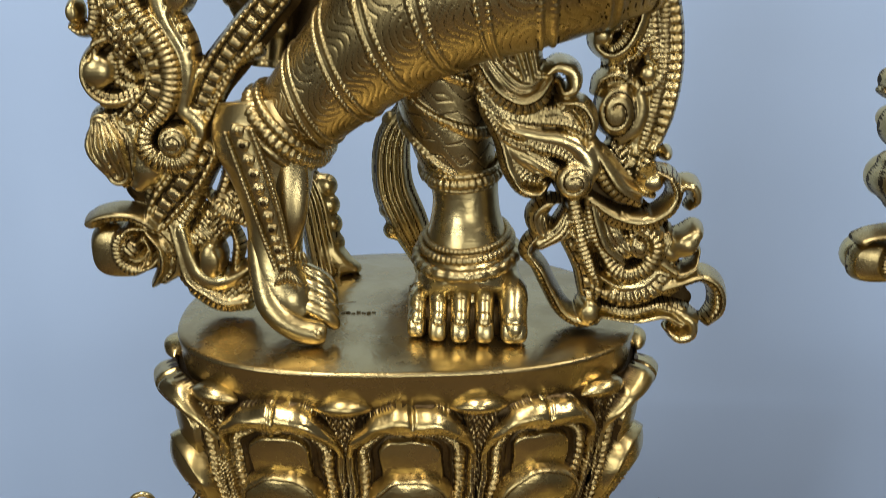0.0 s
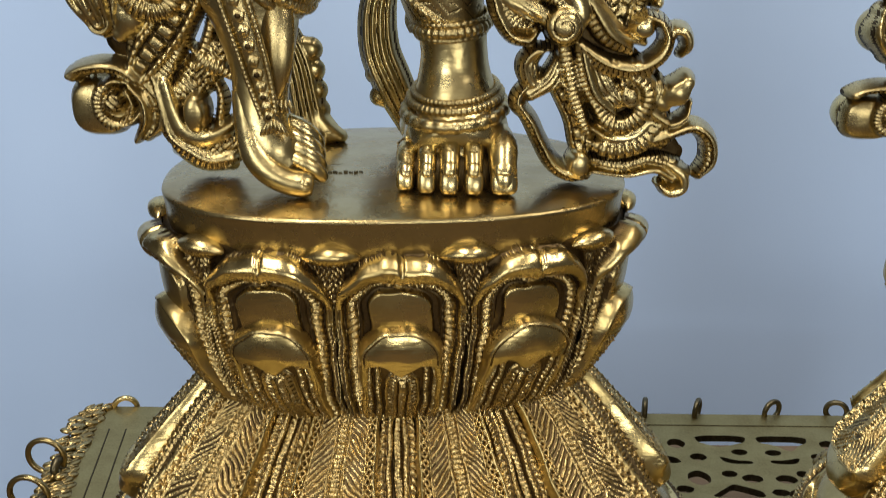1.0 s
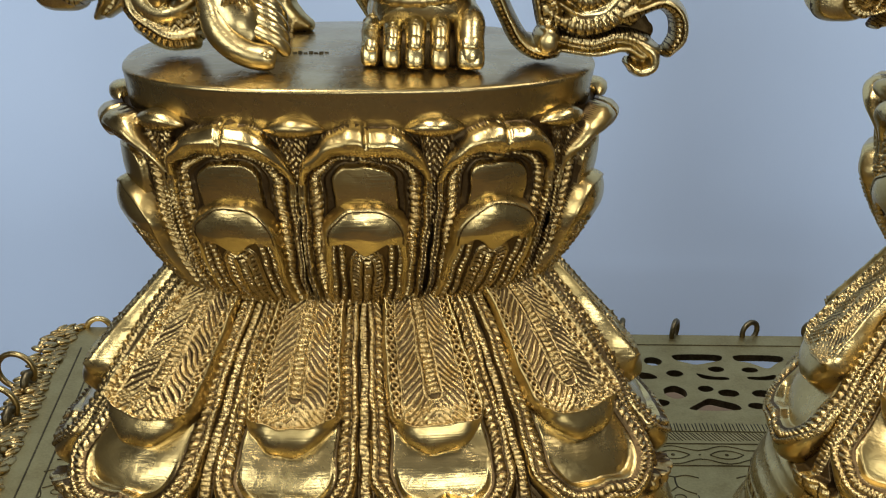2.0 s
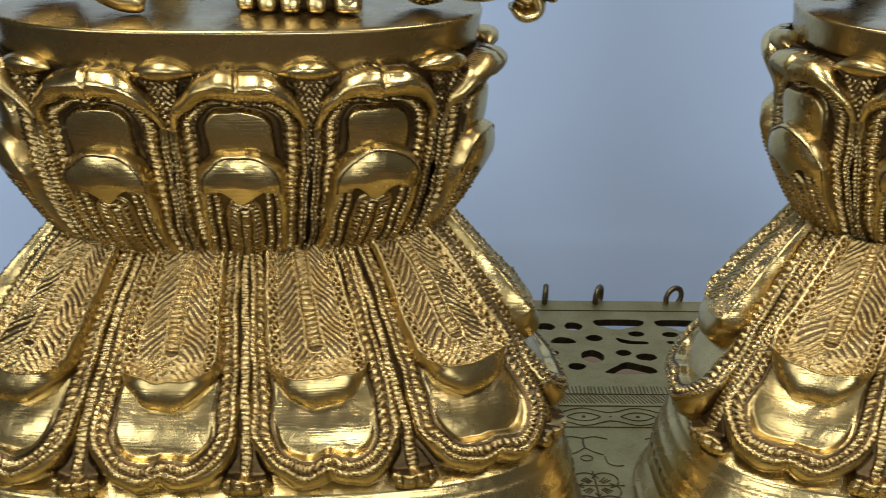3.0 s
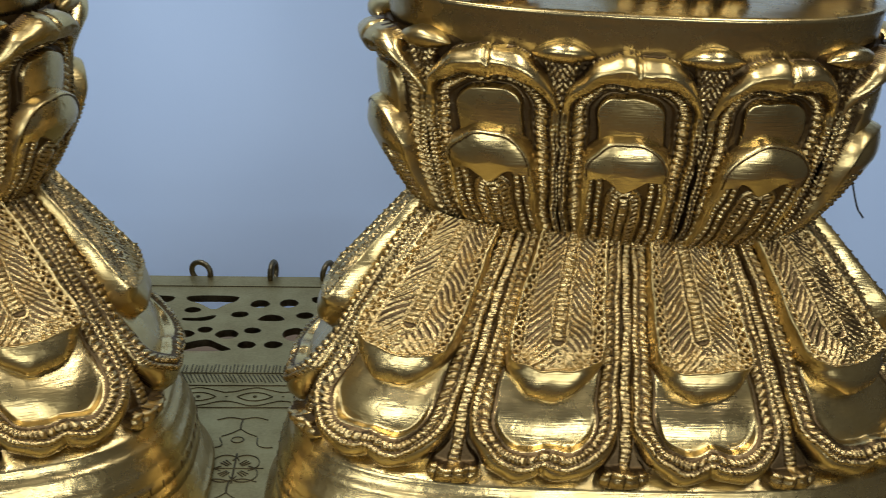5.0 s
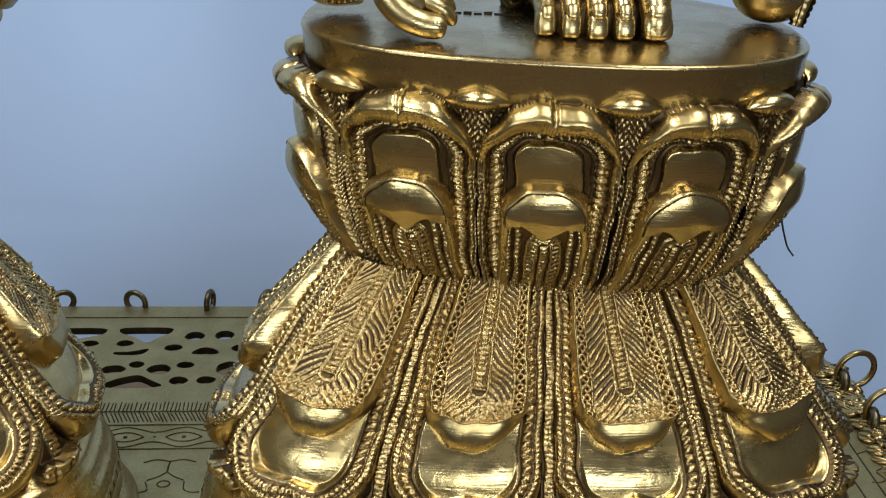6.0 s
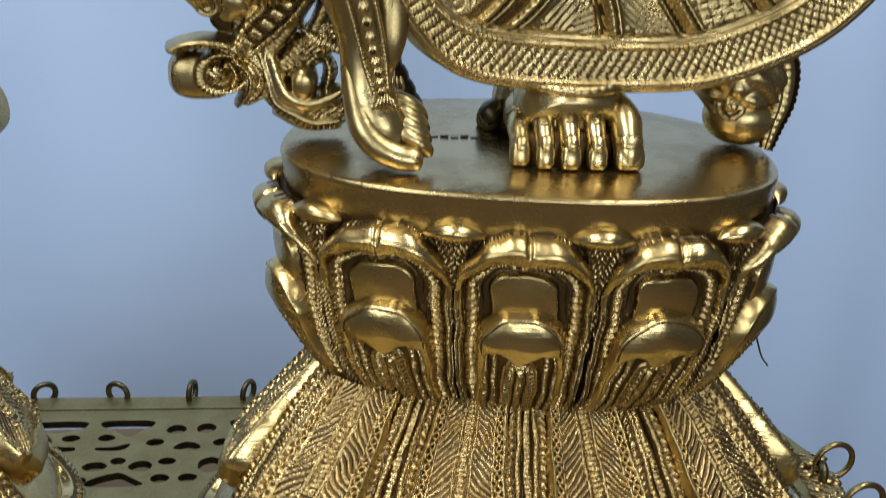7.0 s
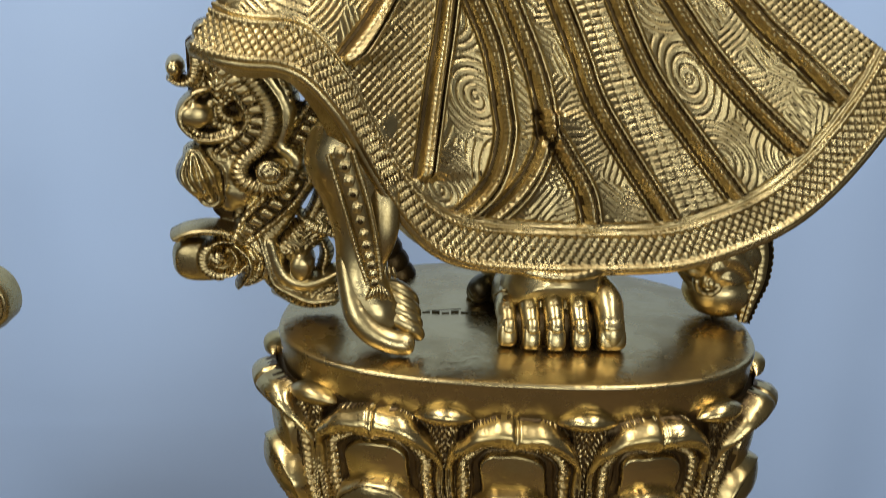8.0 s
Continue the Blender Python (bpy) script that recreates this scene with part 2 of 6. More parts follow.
# ---------------------------------------------------------------- the room
def wall_box(name, lo, hi, mat, **tags):
    me = bpy.data.meshes.new(name)
    bm = bmesh.new()
    bmesh.ops.create_cube(bm, size=1, matrix=Matrix.LocRotScale([(a + b) / 2 for a, b in zip(lo, hi)], None, [b - a for a, b in zip(lo, hi)]))
    bm.to_mesh(me)
    bm.free()
    me.materials.append(mat)
    return tagged(new(name, me), kind="structure", **tags)


wall_box("floor", (-2.0, -2.6, -0.95), (2.0, 1.4, -0.90), FLOORING)
wall_box("ceiling", (-2.0, -2.6, 1.60), (2.0, 1.4, 1.65), PLASTER)
wall_box("wall_north", (-2.0, 1.30, -0.90), (2.0, 1.40, 1.60), PLASTER)
wall_box("wall_south", (-2.0, -2.6, -0.90), (2.0, -2.5, 1.60), PLASTER)
wall_box("wall_east", (1.9, -2.5, -0.90), (2.0, 1.30, 1.60), PLASTER)
wall_box("wall_west", (-2.0, -2.5, -0.90), (-1.9, 1.30, 1.60), PLASTER)


def backdrop():
    """A cloth with soft folds that hangs to the floor behind the table."""
    g = Geo()
    u = np.linspace(-9, 9, 150)
    prof_z = np.linspace(-8.9, 10, 90)
    prof_y = np.full(90, 6.2)
    x = np.broadcast_to(u[None], (len(prof_y), len(u)))
    wave = 0.06 * np.sin(u * 1.3 + 0.5) + 0.035 * np.sin(u * 2.9 + 1.1) + 0.02 * np.sin(u * 5.3)
    y = prof_y[:, None] + wave[None]
    z = np.broadcast_to(prof_z[:, None], x.shape)
    g.sheet(np.stack([x, y, z], -1), 0)
    ob = new("backdrop", g.mesh("backdrop", [BACKCLOTH]))
    return tagged(ob, "pale blue cloth hung behind the brass figures", "backdrop", kind="structure")


backdrop()
table = thing("table", "dark wooden table under the brass seat", "table", (0, 1.0, -9.0))
me = bpy.data.meshes.new("tabletop")
bm = bmesh.new()
bmesh.ops.create_cube(bm, size=1, matrix=Matrix.LocRotScale((0, 0.03, 0.810), None, (0.60, 0.46, 0.03)))
bmesh.ops.bevel(bm, geom=bm.edges[:], offset=0.004, segments=2, affect="EDGES")
bm.to_mesh(me)
bm.free()
me.materials.append(FLOORING)
part("tabletop", me, [], table)
for lx in (-0.27, 0.27):
    for ly in (-0.16, 0.22):
        part("leg", Geo().tube([(lx * 10, ly * 10, 0), (lx * 10, ly * 10, 7.97)], 0.25), [FLOORING], table)

# ---------------------------------------------------------------- the pierced brass seat
SEAT = thing("swing_seat", "dull brass swing seat with pierced border and engraved top", "swing seat", (0, 0, 0))
X1, Y0, Y1 = 3.47, -0.6, 2.73   # its right side, front and back


def side_x(s, y):
    """Where the short sides run: the left one leans."""
    return X1 if s > 0 else -3.43 + 0.10 * (2.25 - y)


def slab(name, loops, z0, z1, mats, label=""):
    """A plate with thickness, cut by holes: the first loop is its outline."""
    from mathutils.geometry import delaunay_2d_cdt
    verts, edges = [], []
    for loop in loops:
        n = len(verts)
        verts += [Vector(p) for p in loop]
        edges += [(n + i, n + (i + 1) % len(loop)) for i in range(len(loop))]
    vs, es, fs, *_ = delaunay_2d_cdt(verts, edges, [], 1, 1e-5)

    def inside(c, loop):
        odd = False
        for (ax, ay), (bx, by) in zip(loop, loop[1:] + loop[:1]):
            if (ay > c[1]) != (by > c[1]) and c[0] < (bx - ax) * (c[1] - ay) / (by - ay) + ax:
                odd = not odd
        return odd

    keep = []
    for f in fs:
        c = sum((vs[i] for i in f), Vector((0, 0))) / len(f)
        near = [h for h in loops[1:] if abs(h[0][0] - c[0]) < 0.6]
        if inside(c, loops[0]) and not any(inside(c, h) for h in near):
            keep.append(f)
    bm = bmesh.new()
    top = [bm.verts.new((v[0] * DM, v[1] * DM, z1 * DM)) for v in vs]
    faces = [bm.faces.new([top[i] for i in f]) for f in keep]
    out = bmesh.ops.extrude_face_region(bm, geom=faces)
    for v in [e for e in out["geom"] if isinstance(e, bmesh.types.BMVert)]:
        v.co.z = z0 * DM
    bmesh.ops.delete(bm, geom=[v for v in bm.verts if not v.link_faces], context="VERTS")
    bmesh.ops.recalc_face_normals(bm, faces=bm.faces[:])
    # upright faces get the second, darker brass; top and underside the first
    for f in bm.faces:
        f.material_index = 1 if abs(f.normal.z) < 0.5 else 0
    me = bpy.data.meshes.new(name)
    bm.to_mesh(me)
    bm.free()
    for m in mats:
        me.materials.append(m)
    return part(name, me, mats, SEAT, label)


def ngon(cx, cy, rx, ry, n=6, turn=0.0, wobble=0.0, seed=0):
    rnd = random.Random(seed)
    return [(cx + rx * math.cos(turn + 2 * math.pi * i / n) * (1 + wobble * rnd.uniform(-1, 1)),
             cy + ry * math.sin(turn + 2 * math.pi * i / n) * (1 + wobble * rnd.uniform(-1, 1))) for i in range(n)]


# outline with rounded back corners
outline = [(side_x(-1, Y0), Y0), (X1, Y0), (X1, 2.1), (X1 - 0.10, 2.35), (X1 - 0.45, Y1 + 0.01), (0.0, Y1), (-3.05, Y1 + 0.03), (-3.30, Y1 + 0.03), (-3.41, Y1 - 0.04), (-3.455, Y1 - 0.18), (side_x(-1, 2.25), 2.25)]
REPEAT = 1.07


def pierced_unit(x):
    """One repeat of the sawn-out border about the line x; the sawing is never quite even."""
    r = random.Random(int(x * 100) + 977)
    out = []

    def oval(dx, y, rx, ry, n=7):
        out.append(ngon(x + dx + r.uniform(-0.008, 0.008), y + r.uniform(-0.006, 0.006), rx * 1.12, ry * 1.12, n, r.uniform(0, 1), 0.10, r.random()))

    for s in (-1, 1):
        def cut(*pts):
            out.append([(x + s * a + r.uniform(-0.006, 0.006), b + r.uniform(-0.006, 0.006)) for a, b in pts][::s])

        cut((0.20, 2.49), (0.505, 2.49), (0.50, 2.425), (0.42, 2.395), (0.335, 2.36 if s > 0 else 2.315), (0.26, 2.40), (0.21, 2.43))
        cut((0.295, 2.275), (0.33, 2.200), (0.485, 2.200), (0.485, 2.232), (0.40, 2.232))
        cut((0.150, 1.875), (0.470, 1.875), (0.470, 1.930), (0.385, 1.975), (0.310, 2.005), (0.245, 1.950))
        oval(s * 0.085, 2.40, 0.052, 0.046)
        oval(s * 0.182, 2.268, 0.046, 0.034)
        oval(s * 0.440, 2.315, 0.046, 0.031)
        oval(s * 0.445, 2.050, 0.060, 0.042, 6)
        oval(s * 0.075 - 0.032, 1.945, 0.048, 0.037)
    out.append([(x - 0.082, 2.200), (x + 0.082, 2.200), (x + 0.058, 2.255), (x - 0.01, 2.280), (x - 0.058, 2.250)])
    oval(0.145, 2.060, 0.066, 0.070, 6)
    oval(-0.215, 2.055, 0.062, 0.046, 6)
    oval(-0.080, 2.092, 0.046, 0.033)
    oval(0.318, 2.100, 0.044, 0.033)
    oval(-0.338, 2.105, 0.040, 0.032)
    oval(0.560, 1.925, 0.046, 0.032)
    return out


holes = [h for k in range(-2, 3) for h in pierced_unit(0.055 + k * REPEAT)]


def softened(loop):
    """The loop with its corners cut twice."""
    for _ in range(2):
        loop = [(a[0] + (b[0] - a[0]) * k, a[1] + (b[1] - a[1]) * k) for a, b in zip(loop, loop[1:] + loop[:1]) for k in (0.22, 0.78)]
    return loop


slab("seat_plate", [outline] + [softened(h) for h in holes], -0.042, 0.0, [DULL, DARK_BRASS], "flat dull brass plate with hexagonal piercings")

# rolled edges of the plate
for name, a, b in (("back_edge", (-3.25, Y1 + 0.01), (X1 - 0.45, Y1)), ("front_edge", (side_x(-1, Y0), Y0), (X1, Y0)), ("side_edge", (side_x(-1, Y0), Y0), (side_x(-1, 2.25), 2.25)), ("side_edge", (X1, Y0), (X1, 2.1))):
    part(name, Geo().tube([(*a, -0.032), (*b, -0.032)], 0.030, seg=12), [DULL], SEAT)
for fx in (-2.72, X1 - 0.8):
    for fy in (Y0 + 0.4, Y1 - 0.9):
        part("foot", Geo().tube([(fx, fy, -0.74), (fx, fy, -0.5), (fx, fy, -0.03)], [0.14, 0.08, 0.12], seg=14), [DULL], SEAT)


def line_work(name, lines, width=0.006):
    g = Geo()
    for pts in lines:
        g.tube([(x, y, -0.001) for x, y in pts], width, 0, 5, squash=0.6)
    return part(name, g, [ENGRAVED], SEAT, "blackened engraved lines")


hatch = []
rnd = random.Random(5)
for i in range(340):
    x = -3.0 + i * 0.0195 + rnd.uniform(-0.003, 0.003)
    if x < X1 - 0.42:
        hatch.append([(x, 1.672 + rnd.uniform(-0.006, 0.006)), (x + rnd.uniform(-0.004, 0.004), 1.742 + rnd.uniform(-0.008, 0.008))])
        hatch.append([(x, 1.580 + rnd.uniform(-0.006, 0.006)), (x - 0.036, 1.655 + rnd.uniform(-0.004, 0.004))])
tagged(line_work("hatched_border", hatch, 0.0045), kind="stuff")
rules = [[(-3.0, y), (0, y), (X1 - 0.4, y)] for y in (1.663, 1.550, 1.358, 2.605)]
rules += [[(side_x(-1, y) + d, y) for y in (Y0 + 0.3, 1.0, 2.50)] for d in (0.215, 0.315)]
rules += [[(X1 - d, y) for y in (Y0 + 0.3, 1.0, 2.2)] for d in (0.20, 0.30)]
for rule in rules:
    line_work("ruled_line", [rule])
EYES = 0.272
motif = []
for k in range(-10, 12):
    x = 0.06 + k * EYES
    u = np.linspace(-1, 1, 13)
    for s in (-1, 1):
        motif.append([(x + EYES / 2 * a, 1.452 + s * (0.058 + 0.020 * math.cos(math.pi * a)) + rnd.uniform(-0.002, 0.002)) for a in u])
        motif.append([(x + 0.085 * a, 1.452 + s * 0.036 * (1 - a * a)) for a in u])
    motif.append([(x + 0.008 * math.cos(a), 1.452 + 0.006 * math.sin(a)) for a in np.linspace(0, 6.3, 8)])
    motif.append([(x + EYES / 2 - 0.006, 1.452), (x + EYES / 2 + 0.006, 1.453)])
tagged(line_work("eye_border", motif, 0.0055), kind="stuff")


def flower_lines(x, y):
    """A four-petalled flower on a cross, a ring and a forked stem above it, curls beside it."""
    out = []
    for q in range(4):
        a0 = math.pi / 4 + q * math.pi / 2
        cx, cy = x + 0.062 * math.cos(a0), y + 0.055 * math.sin(a0)
        out.append([(cx + 0.060 * math.cos(a0 + b), cy + 0.056 * math.sin(a0 + b)) for b in np.linspace(-2.1, 2.1, 11)])
        for w in (-0.28, 0, 0.28):
            out.append([(x + 0.035 * math.cos(a0 + w), y + 0.033 * math.sin(a0 + w)), (x + 0.080 * math.cos(a0 + w * 0.7), y + 0.072 * math.sin(a0 + w * 0.7))])
    out += [[(x - 0.115, y), (x + 0.125, y)], [(x, y - 0.105), (x - 0.003, y + 0.108)]]
    out.append([(x - 0.015 + 0.028 * math.cos(a), y + 0.21 + 0.022 * math.sin(a)) for a in np.linspace(0, 6.3, 14)])
    out.append([(x - 0.012, y + 0.295), (x - 0.014, y + 0.33), (x - 0.010, y + 0.375)])
    for s in (-1, 1):
        out.append([(x - 0.012, y + 0.295), (x - 0.012 + s * 0.035, y + 0.262), (x - 0.012 + s * 0.080, y + 0.236)])
        out.append([(x - 0.012, y + 0.372), (x - 0.012 + s * 0.06, y + 0.386), (x - 0.012 + s * 0.118, y + 0.366)])
        out.append([(x - 0.012 + s * 0.085, y + 0.225), (x + s * 0.080, y + 0.17), (x + s * 0.115, y + 0.150), (x + s * 0.150, y + 0.152)])
    return out


for k in range(-7, 9):
    for row in range(3):
        line_work("flower_engraving", flower_lines(0.04 + k * 0.42, 0.89 - row * 0.46), 0.0055)


def torus(c, r, rad, turn, mat=0):
    """A ring whose plane stands upright, turned about the vertical."""
    a = np.linspace(0, 2 * np.pi, 24, endpoint=False)
    p = np.stack([c[0] + r * np.cos(a) * math.cos(turn), c[1] + r * np.cos(a) * math.sin(turn), c[2] + r * np.sin(a)], -1)
    return Geo().tube(p, rad, mat, 8, closed=True, step=0.012)


# loops along the back edge, rings and eyes along the sides
for k, x in enumerate((-2.85, -2.42, -2.0, -1.62, -1.22, -0.83, -0.415, 0.010, 0.335, 0.80, 1.20, 1.62, 2.05, 2.46, 2.85)):
    part("loop", torus((x, Y1 + 0.025, 0.020), 0.062, 0.017, radians((64, 30, -20, 80)[k % 4])), [DARK_BRASS], SEAT, "dark tarnished brass wire loop")
part("loop", torus((-3.22, Y1 + 0.04, -0.015), 0.070, 0.018, radians(10)), [PALE], SEAT, "bright brass wire loop")
for k in range(7):
    for s in (-1, 1):
        y = (2.06 if s < 0 else 1.86) - k * 0.355
        x = side_x(s, y)
        part("ring", torus((x + s * 0.045, y + 0.015, 0.085), 0.105, 0.017, radians(6 * s)), [BROWNED], SEAT, "bright brass ring")
        part("eyelet", torus((x - s * 0.035, y - 0.03, 0.045), 0.045, 0.024, radians(80)), [DARK_BRASS], SEAT, "dark brass eyelet")
# leafy repousse trim along the two short sides: lapped lobes of uneven size
for s in (-1, 1):
    trim = Geo()
    rnd = random.Random(31 + s)
    y = Y0 + 0.1
    while y < (2.74 if s < 0 else 2.05):
        x = side_x(s, y) + (0.9 * max(0, y - 2.45) ** 2 if s < 0 else 0)
        for row, (off, up) in enumerate(((0.015, 0.004), (-0.045, 0.012), (-0.095, 0.002))):
            long, broad, tall = rnd.uniform(0.040, 0.066), rnd.uniform(0.026, 0.042), rnd.uniform(0.012, 0.021)
            turn = -s * rnd.uniform(15, 70)
            c = (x + s * (off + rnd.uniform(-0.012, 0.012)), y + rnd.uniform(-0.02, 0.02), up + rnd.uniform(0, 0.008))
            trim.blob(c, (long, broad, tall), 0, (rnd.uniform(-12, 12), -s * rnd.uniform(0, 20), turn), 12)
            a = radians(turn)
            vein = [(c[0] + q * long * math.cos(a), c[1] + q * long * math.sin(a), c[2] + tall * (1.0 - 0.5 * q * q)) for q in (-0.8, 0.0, 0.8)]
            trim.tube(vein, [0.004, rnd.uniform(0.005, 0.009), 0.004], rnd.choice((0, 1)), 6)
        if rnd.random() < 0.4:
            trim.blob((x + s * rnd.uniform(-0.08, 0.02), y, 0.026), (0.014, 0.012, 0.012), 1, seg=8)
        y += rnd.uniform(0.044, 0.078)
    part("scrolled_trim", trim, [BROWNED, CHASED], SEAT, "browned leafy repousse trim")


# ---------------------------------------------------------------- the lotus pedestals
COUNT = 10         # petals in a tier


class Plan:
    """The outline that a tier has at each radius R: R deep in front, wider than deep, its widest line set
    forward of the middle, the front squarer than the back."""

    def __init__(self, forward, wider, square, behind, turns=1200):
        self.radii, self.turns = np.linspace(0.02, 1.10, 109), turns
        self.forward, self.wider, self.square, self.behind = forward, wider, square, behind
        phi, u = np.linspace(0, 2 * np.pi, 2401), np.linspace(0, 1, turns + 1)
        xs, ys, run = [], [], []
        for R in self.radii:
            c, a, bf, bb, nf, nb = self.sizes(R)
            front = np.cos(phi) > 0
            b, n = np.where(front, bf, bb), np.where(front, nf, nb)
            ray = (np.abs(np.sin(phi) / a) ** n + np.abs(np.cos(phi) / b) ** n) ** (-1 / n)
            x, y = ray * np.sin(phi), -ray * np.cos(phi) - c
            s = np.r_[0, np.cumsum(np.hypot(np.diff(x), np.diff(y)))]
            xs.append(np.interp(u, s / s[-1], x))
            ys.append(np.interp(u, s / s[-1], y))
            run.append(s[-1])
        self.x, self.y, self.run = np.array(xs), np.array(ys), np.array(run)

    def sizes(self, R):
        """Offset of the widest line, half width, depth before and behind it, squareness before and behind."""
        c = np.minimum(self.forward(R), 0.6 * R)
        return c, R + self.wider(R), R - c, np.maximum(self.behind(R), 0.01), self.square(R), 2.2

    def at(self, u, R):
        """A point and its outward way; u: the share of the way round, 0 in front."""
        R = np.asarray(R, float)
        i = np.clip((R - self.radii[0]) / (self.radii[1] - self.radii[0]), 0, len(self.radii) - 1.001)
        j = (np.asarray(u) % 1.0) * self.turns
        i0, j0 = i.astype(int), np.minimum(j.astype(int), self.turns - 1)
        p, q = i - i0, j - j0

        def mix(table):
            return (1 - p) * ((1 - q) * table[i0, j0] + q * table[i0, j0 + 1]) + p * ((1 - q) * table[i0 + 1, j0] + q * table[i0 + 1, j0 + 1])

        x, y = mix(self.x), mix(self.y)
        c, a, bf, bb, nf, nb = self.sizes(R)
        front = y + c < 0
        b, n = np.where(front, bf, bb), np.where(front, nf, nb)
        nx = np.sign(x) * np.abs(x / a) ** (n - 1) / a
        ny = np.sign(y + c) * np.abs((y + c) / b) ** (n - 1) / b
        size = np.hypot(nx, ny) + 1e-9
        return x, y, nx / size, ny / size


def spread(R, low, high):
    return np.clip((R - low) / (high - low), 0, 1)


BOWL = Plan(lambda R: 0.08 + 0 * R, lambda R: 0.20 + 0.120 * spread(R, 0.44, 0.56), lambda R: 2.6 + 0 * R, lambda R: R + 0.05)
FOOT = Plan(lambda R: 0.12 + 0.20 * spread(R, 0.45, 0.90), lambda R: 0.275 + 0.055 * spread(R, 0.47, 0.77), lambda R: 2.6 + 0.5 * spread(R, 0.45, 0.90), lambda R: 0.52 + 0.28 * spread(R, 0.45, 0.90))


class Profile:
    """The outline of one tier, met by its length from the waist."""

    def __init__(self, pts, outline):
        self.plan = outline
        p, _ = smooth_line(np.array([(r, z, 0) for r, z in pts], float), np.ones(len(pts)), 200)
        self.r, self.z = p[:, 0], p[:, 1]
        self.l = np.r_[0, np.cumsum(np.hypot(np.diff(self.r), np.diff(self.z)))]
        dr, dz = np.gradient(self.r, self.l), np.gradient(self.z, self.l)
        self.nr, self.nz = (dz, -dr) if dz.mean() > 0 else (-dz, dr)

    def on(self, u, l, h, width=None):
        """The point at share u round, length l up or down the tier, h proud of it."""
        r = np.interp(l, self.l, self.r)
        x, y, nx, ny = self.plan.at(u, r)
        nr, nz = np.interp(l, self.l, self.nr), np.interp(l, self.l, self.nz)
        return np.stack([x + nx * nr * h, y + ny * nr * h, np.interp(l, self.l, self.z) + nz * h], -1)

    def gap(self, l):
        """The run round the tier for each petal, at length l."""
        return np.interp(np.interp(l, self.l, self.r), self.plan.radii, self.plan.run) / COUNT


UPPER = Profile([(0.470, 1.24), (0.512, 1.33), (0.542, 1.46), (0.562, 1.61), (0.578, 1.76), (0.590, 1.89), (0.596, 1.98)], BOWL)
LOWER = Profile([(0.455, 1.25), (0.545, 1.13), (0.632, 0.99), (0.712, 0.85), (0.777, 0.71), (0.832, 0.57), (0.867, 0.44)], FOOT)


def turned(outline, pts, mat, n=220, wide=1.0):
    """A full turn of the plan along the profile pts."""
    g = Geo()
    u = np.linspace(0, 1, n, endpoint=False)
    rows = []
    for r, z in pts:
        x, y, *_ = outline.at(u, np.full(n, max(r, 0.02)))
        rows.append(np.stack([x * wide, y, np.full(n, z)], -1))
    rows.append(rows[-1] * (1, 0, 1))
    return g.sheet(np.array(rows), mat, wrap_v=True, flip=pts[0][1] > pts[-1][1])


def rounded(px, pl, half, end, rc):
    """Depth inside a tongue of that half-width and end, with round corners, and the run along its edge."""
    qx, ql = np.abs(px) - (half - rc), pl - (end - rc)
    inside = np.minimum(np.maximum(qx, ql), 0) + np.hypot(np.maximum(qx, 0), np.maximum(ql, 0)) - rc
    ang = np.arctan2(np.maximum(ql, 0), np.maximum(qx, 1e-6))
    run = np.where(ql <= 0, pl, np.where(qx > 0, (end - rc) + rc * ang, (end - rc) + rc * np.pi / 2 + np.maximum((half - rc) - np.abs(px), 0)))
    return -inside, run


def field(prof, u0, half, l0, l1, nx, nl, relief, seed=0):
    """A relief patch on a tier round u0: relief(x, l) gives height, material and depth inside its edge."""
    s, l = np.meshgrid(np.linspace(-1, 1, nx), np.linspace(l0, l1, nl), indexing="ij")
    ref = prof.gap(np.full(1, prof.l[-1] * 0.75))[0]
    x = s * half
    # no two petals were chased quite alike
    p = np.random.default_rng(seed).uniform(0, 6.28, 6)
    wx = 0.0035 * np.sin(l * 17 + p[0]) + 0.0025 * np.sin(l * 41 + x * 30 + p[1])
    wl = 0.0045 * np.sin(x * 23 + p[2]) + 0.0030 * np.sin(x * 51 + l * 26 + p[3])
    h, mat, d = relief(x * (1 + 0.03 * np.sin(p[4])) + wx, l + wl)
    h = h + np.where(mat == 1, 0.0030 * np.sin(x * 310 + 4 * np.sin(l * 90 + p[5])) * np.sin(l * 280 + 4 * np.sin(x * 110 + p[0])), 0)
    # draw the vertices just outside the edge onto it, so that the edge runs clean
    dx, dl = np.gradient(d, x[1, 0] - x[0, 0], l[0, 1] - l[0, 0])
    size = np.hypot(dx, dl) + 1e-6
    pull = np.where((d < 0) & (d > -1.5 * (l[0, 1] - l[0, 0]) * size), -d / size**2, 0)
    x, l = np.clip(x + pull * dx, -half, half), np.clip(l + pull * dl, l0, l1)
    u = u0 + x / ref / COUNT
    p = prof.on(u, l, h)
    return Geo().sheet(p, mat[:-1, :-1], flip=prof is UPPER)


LU, LL = UPPER.l[-1], LOWER.l[-1]


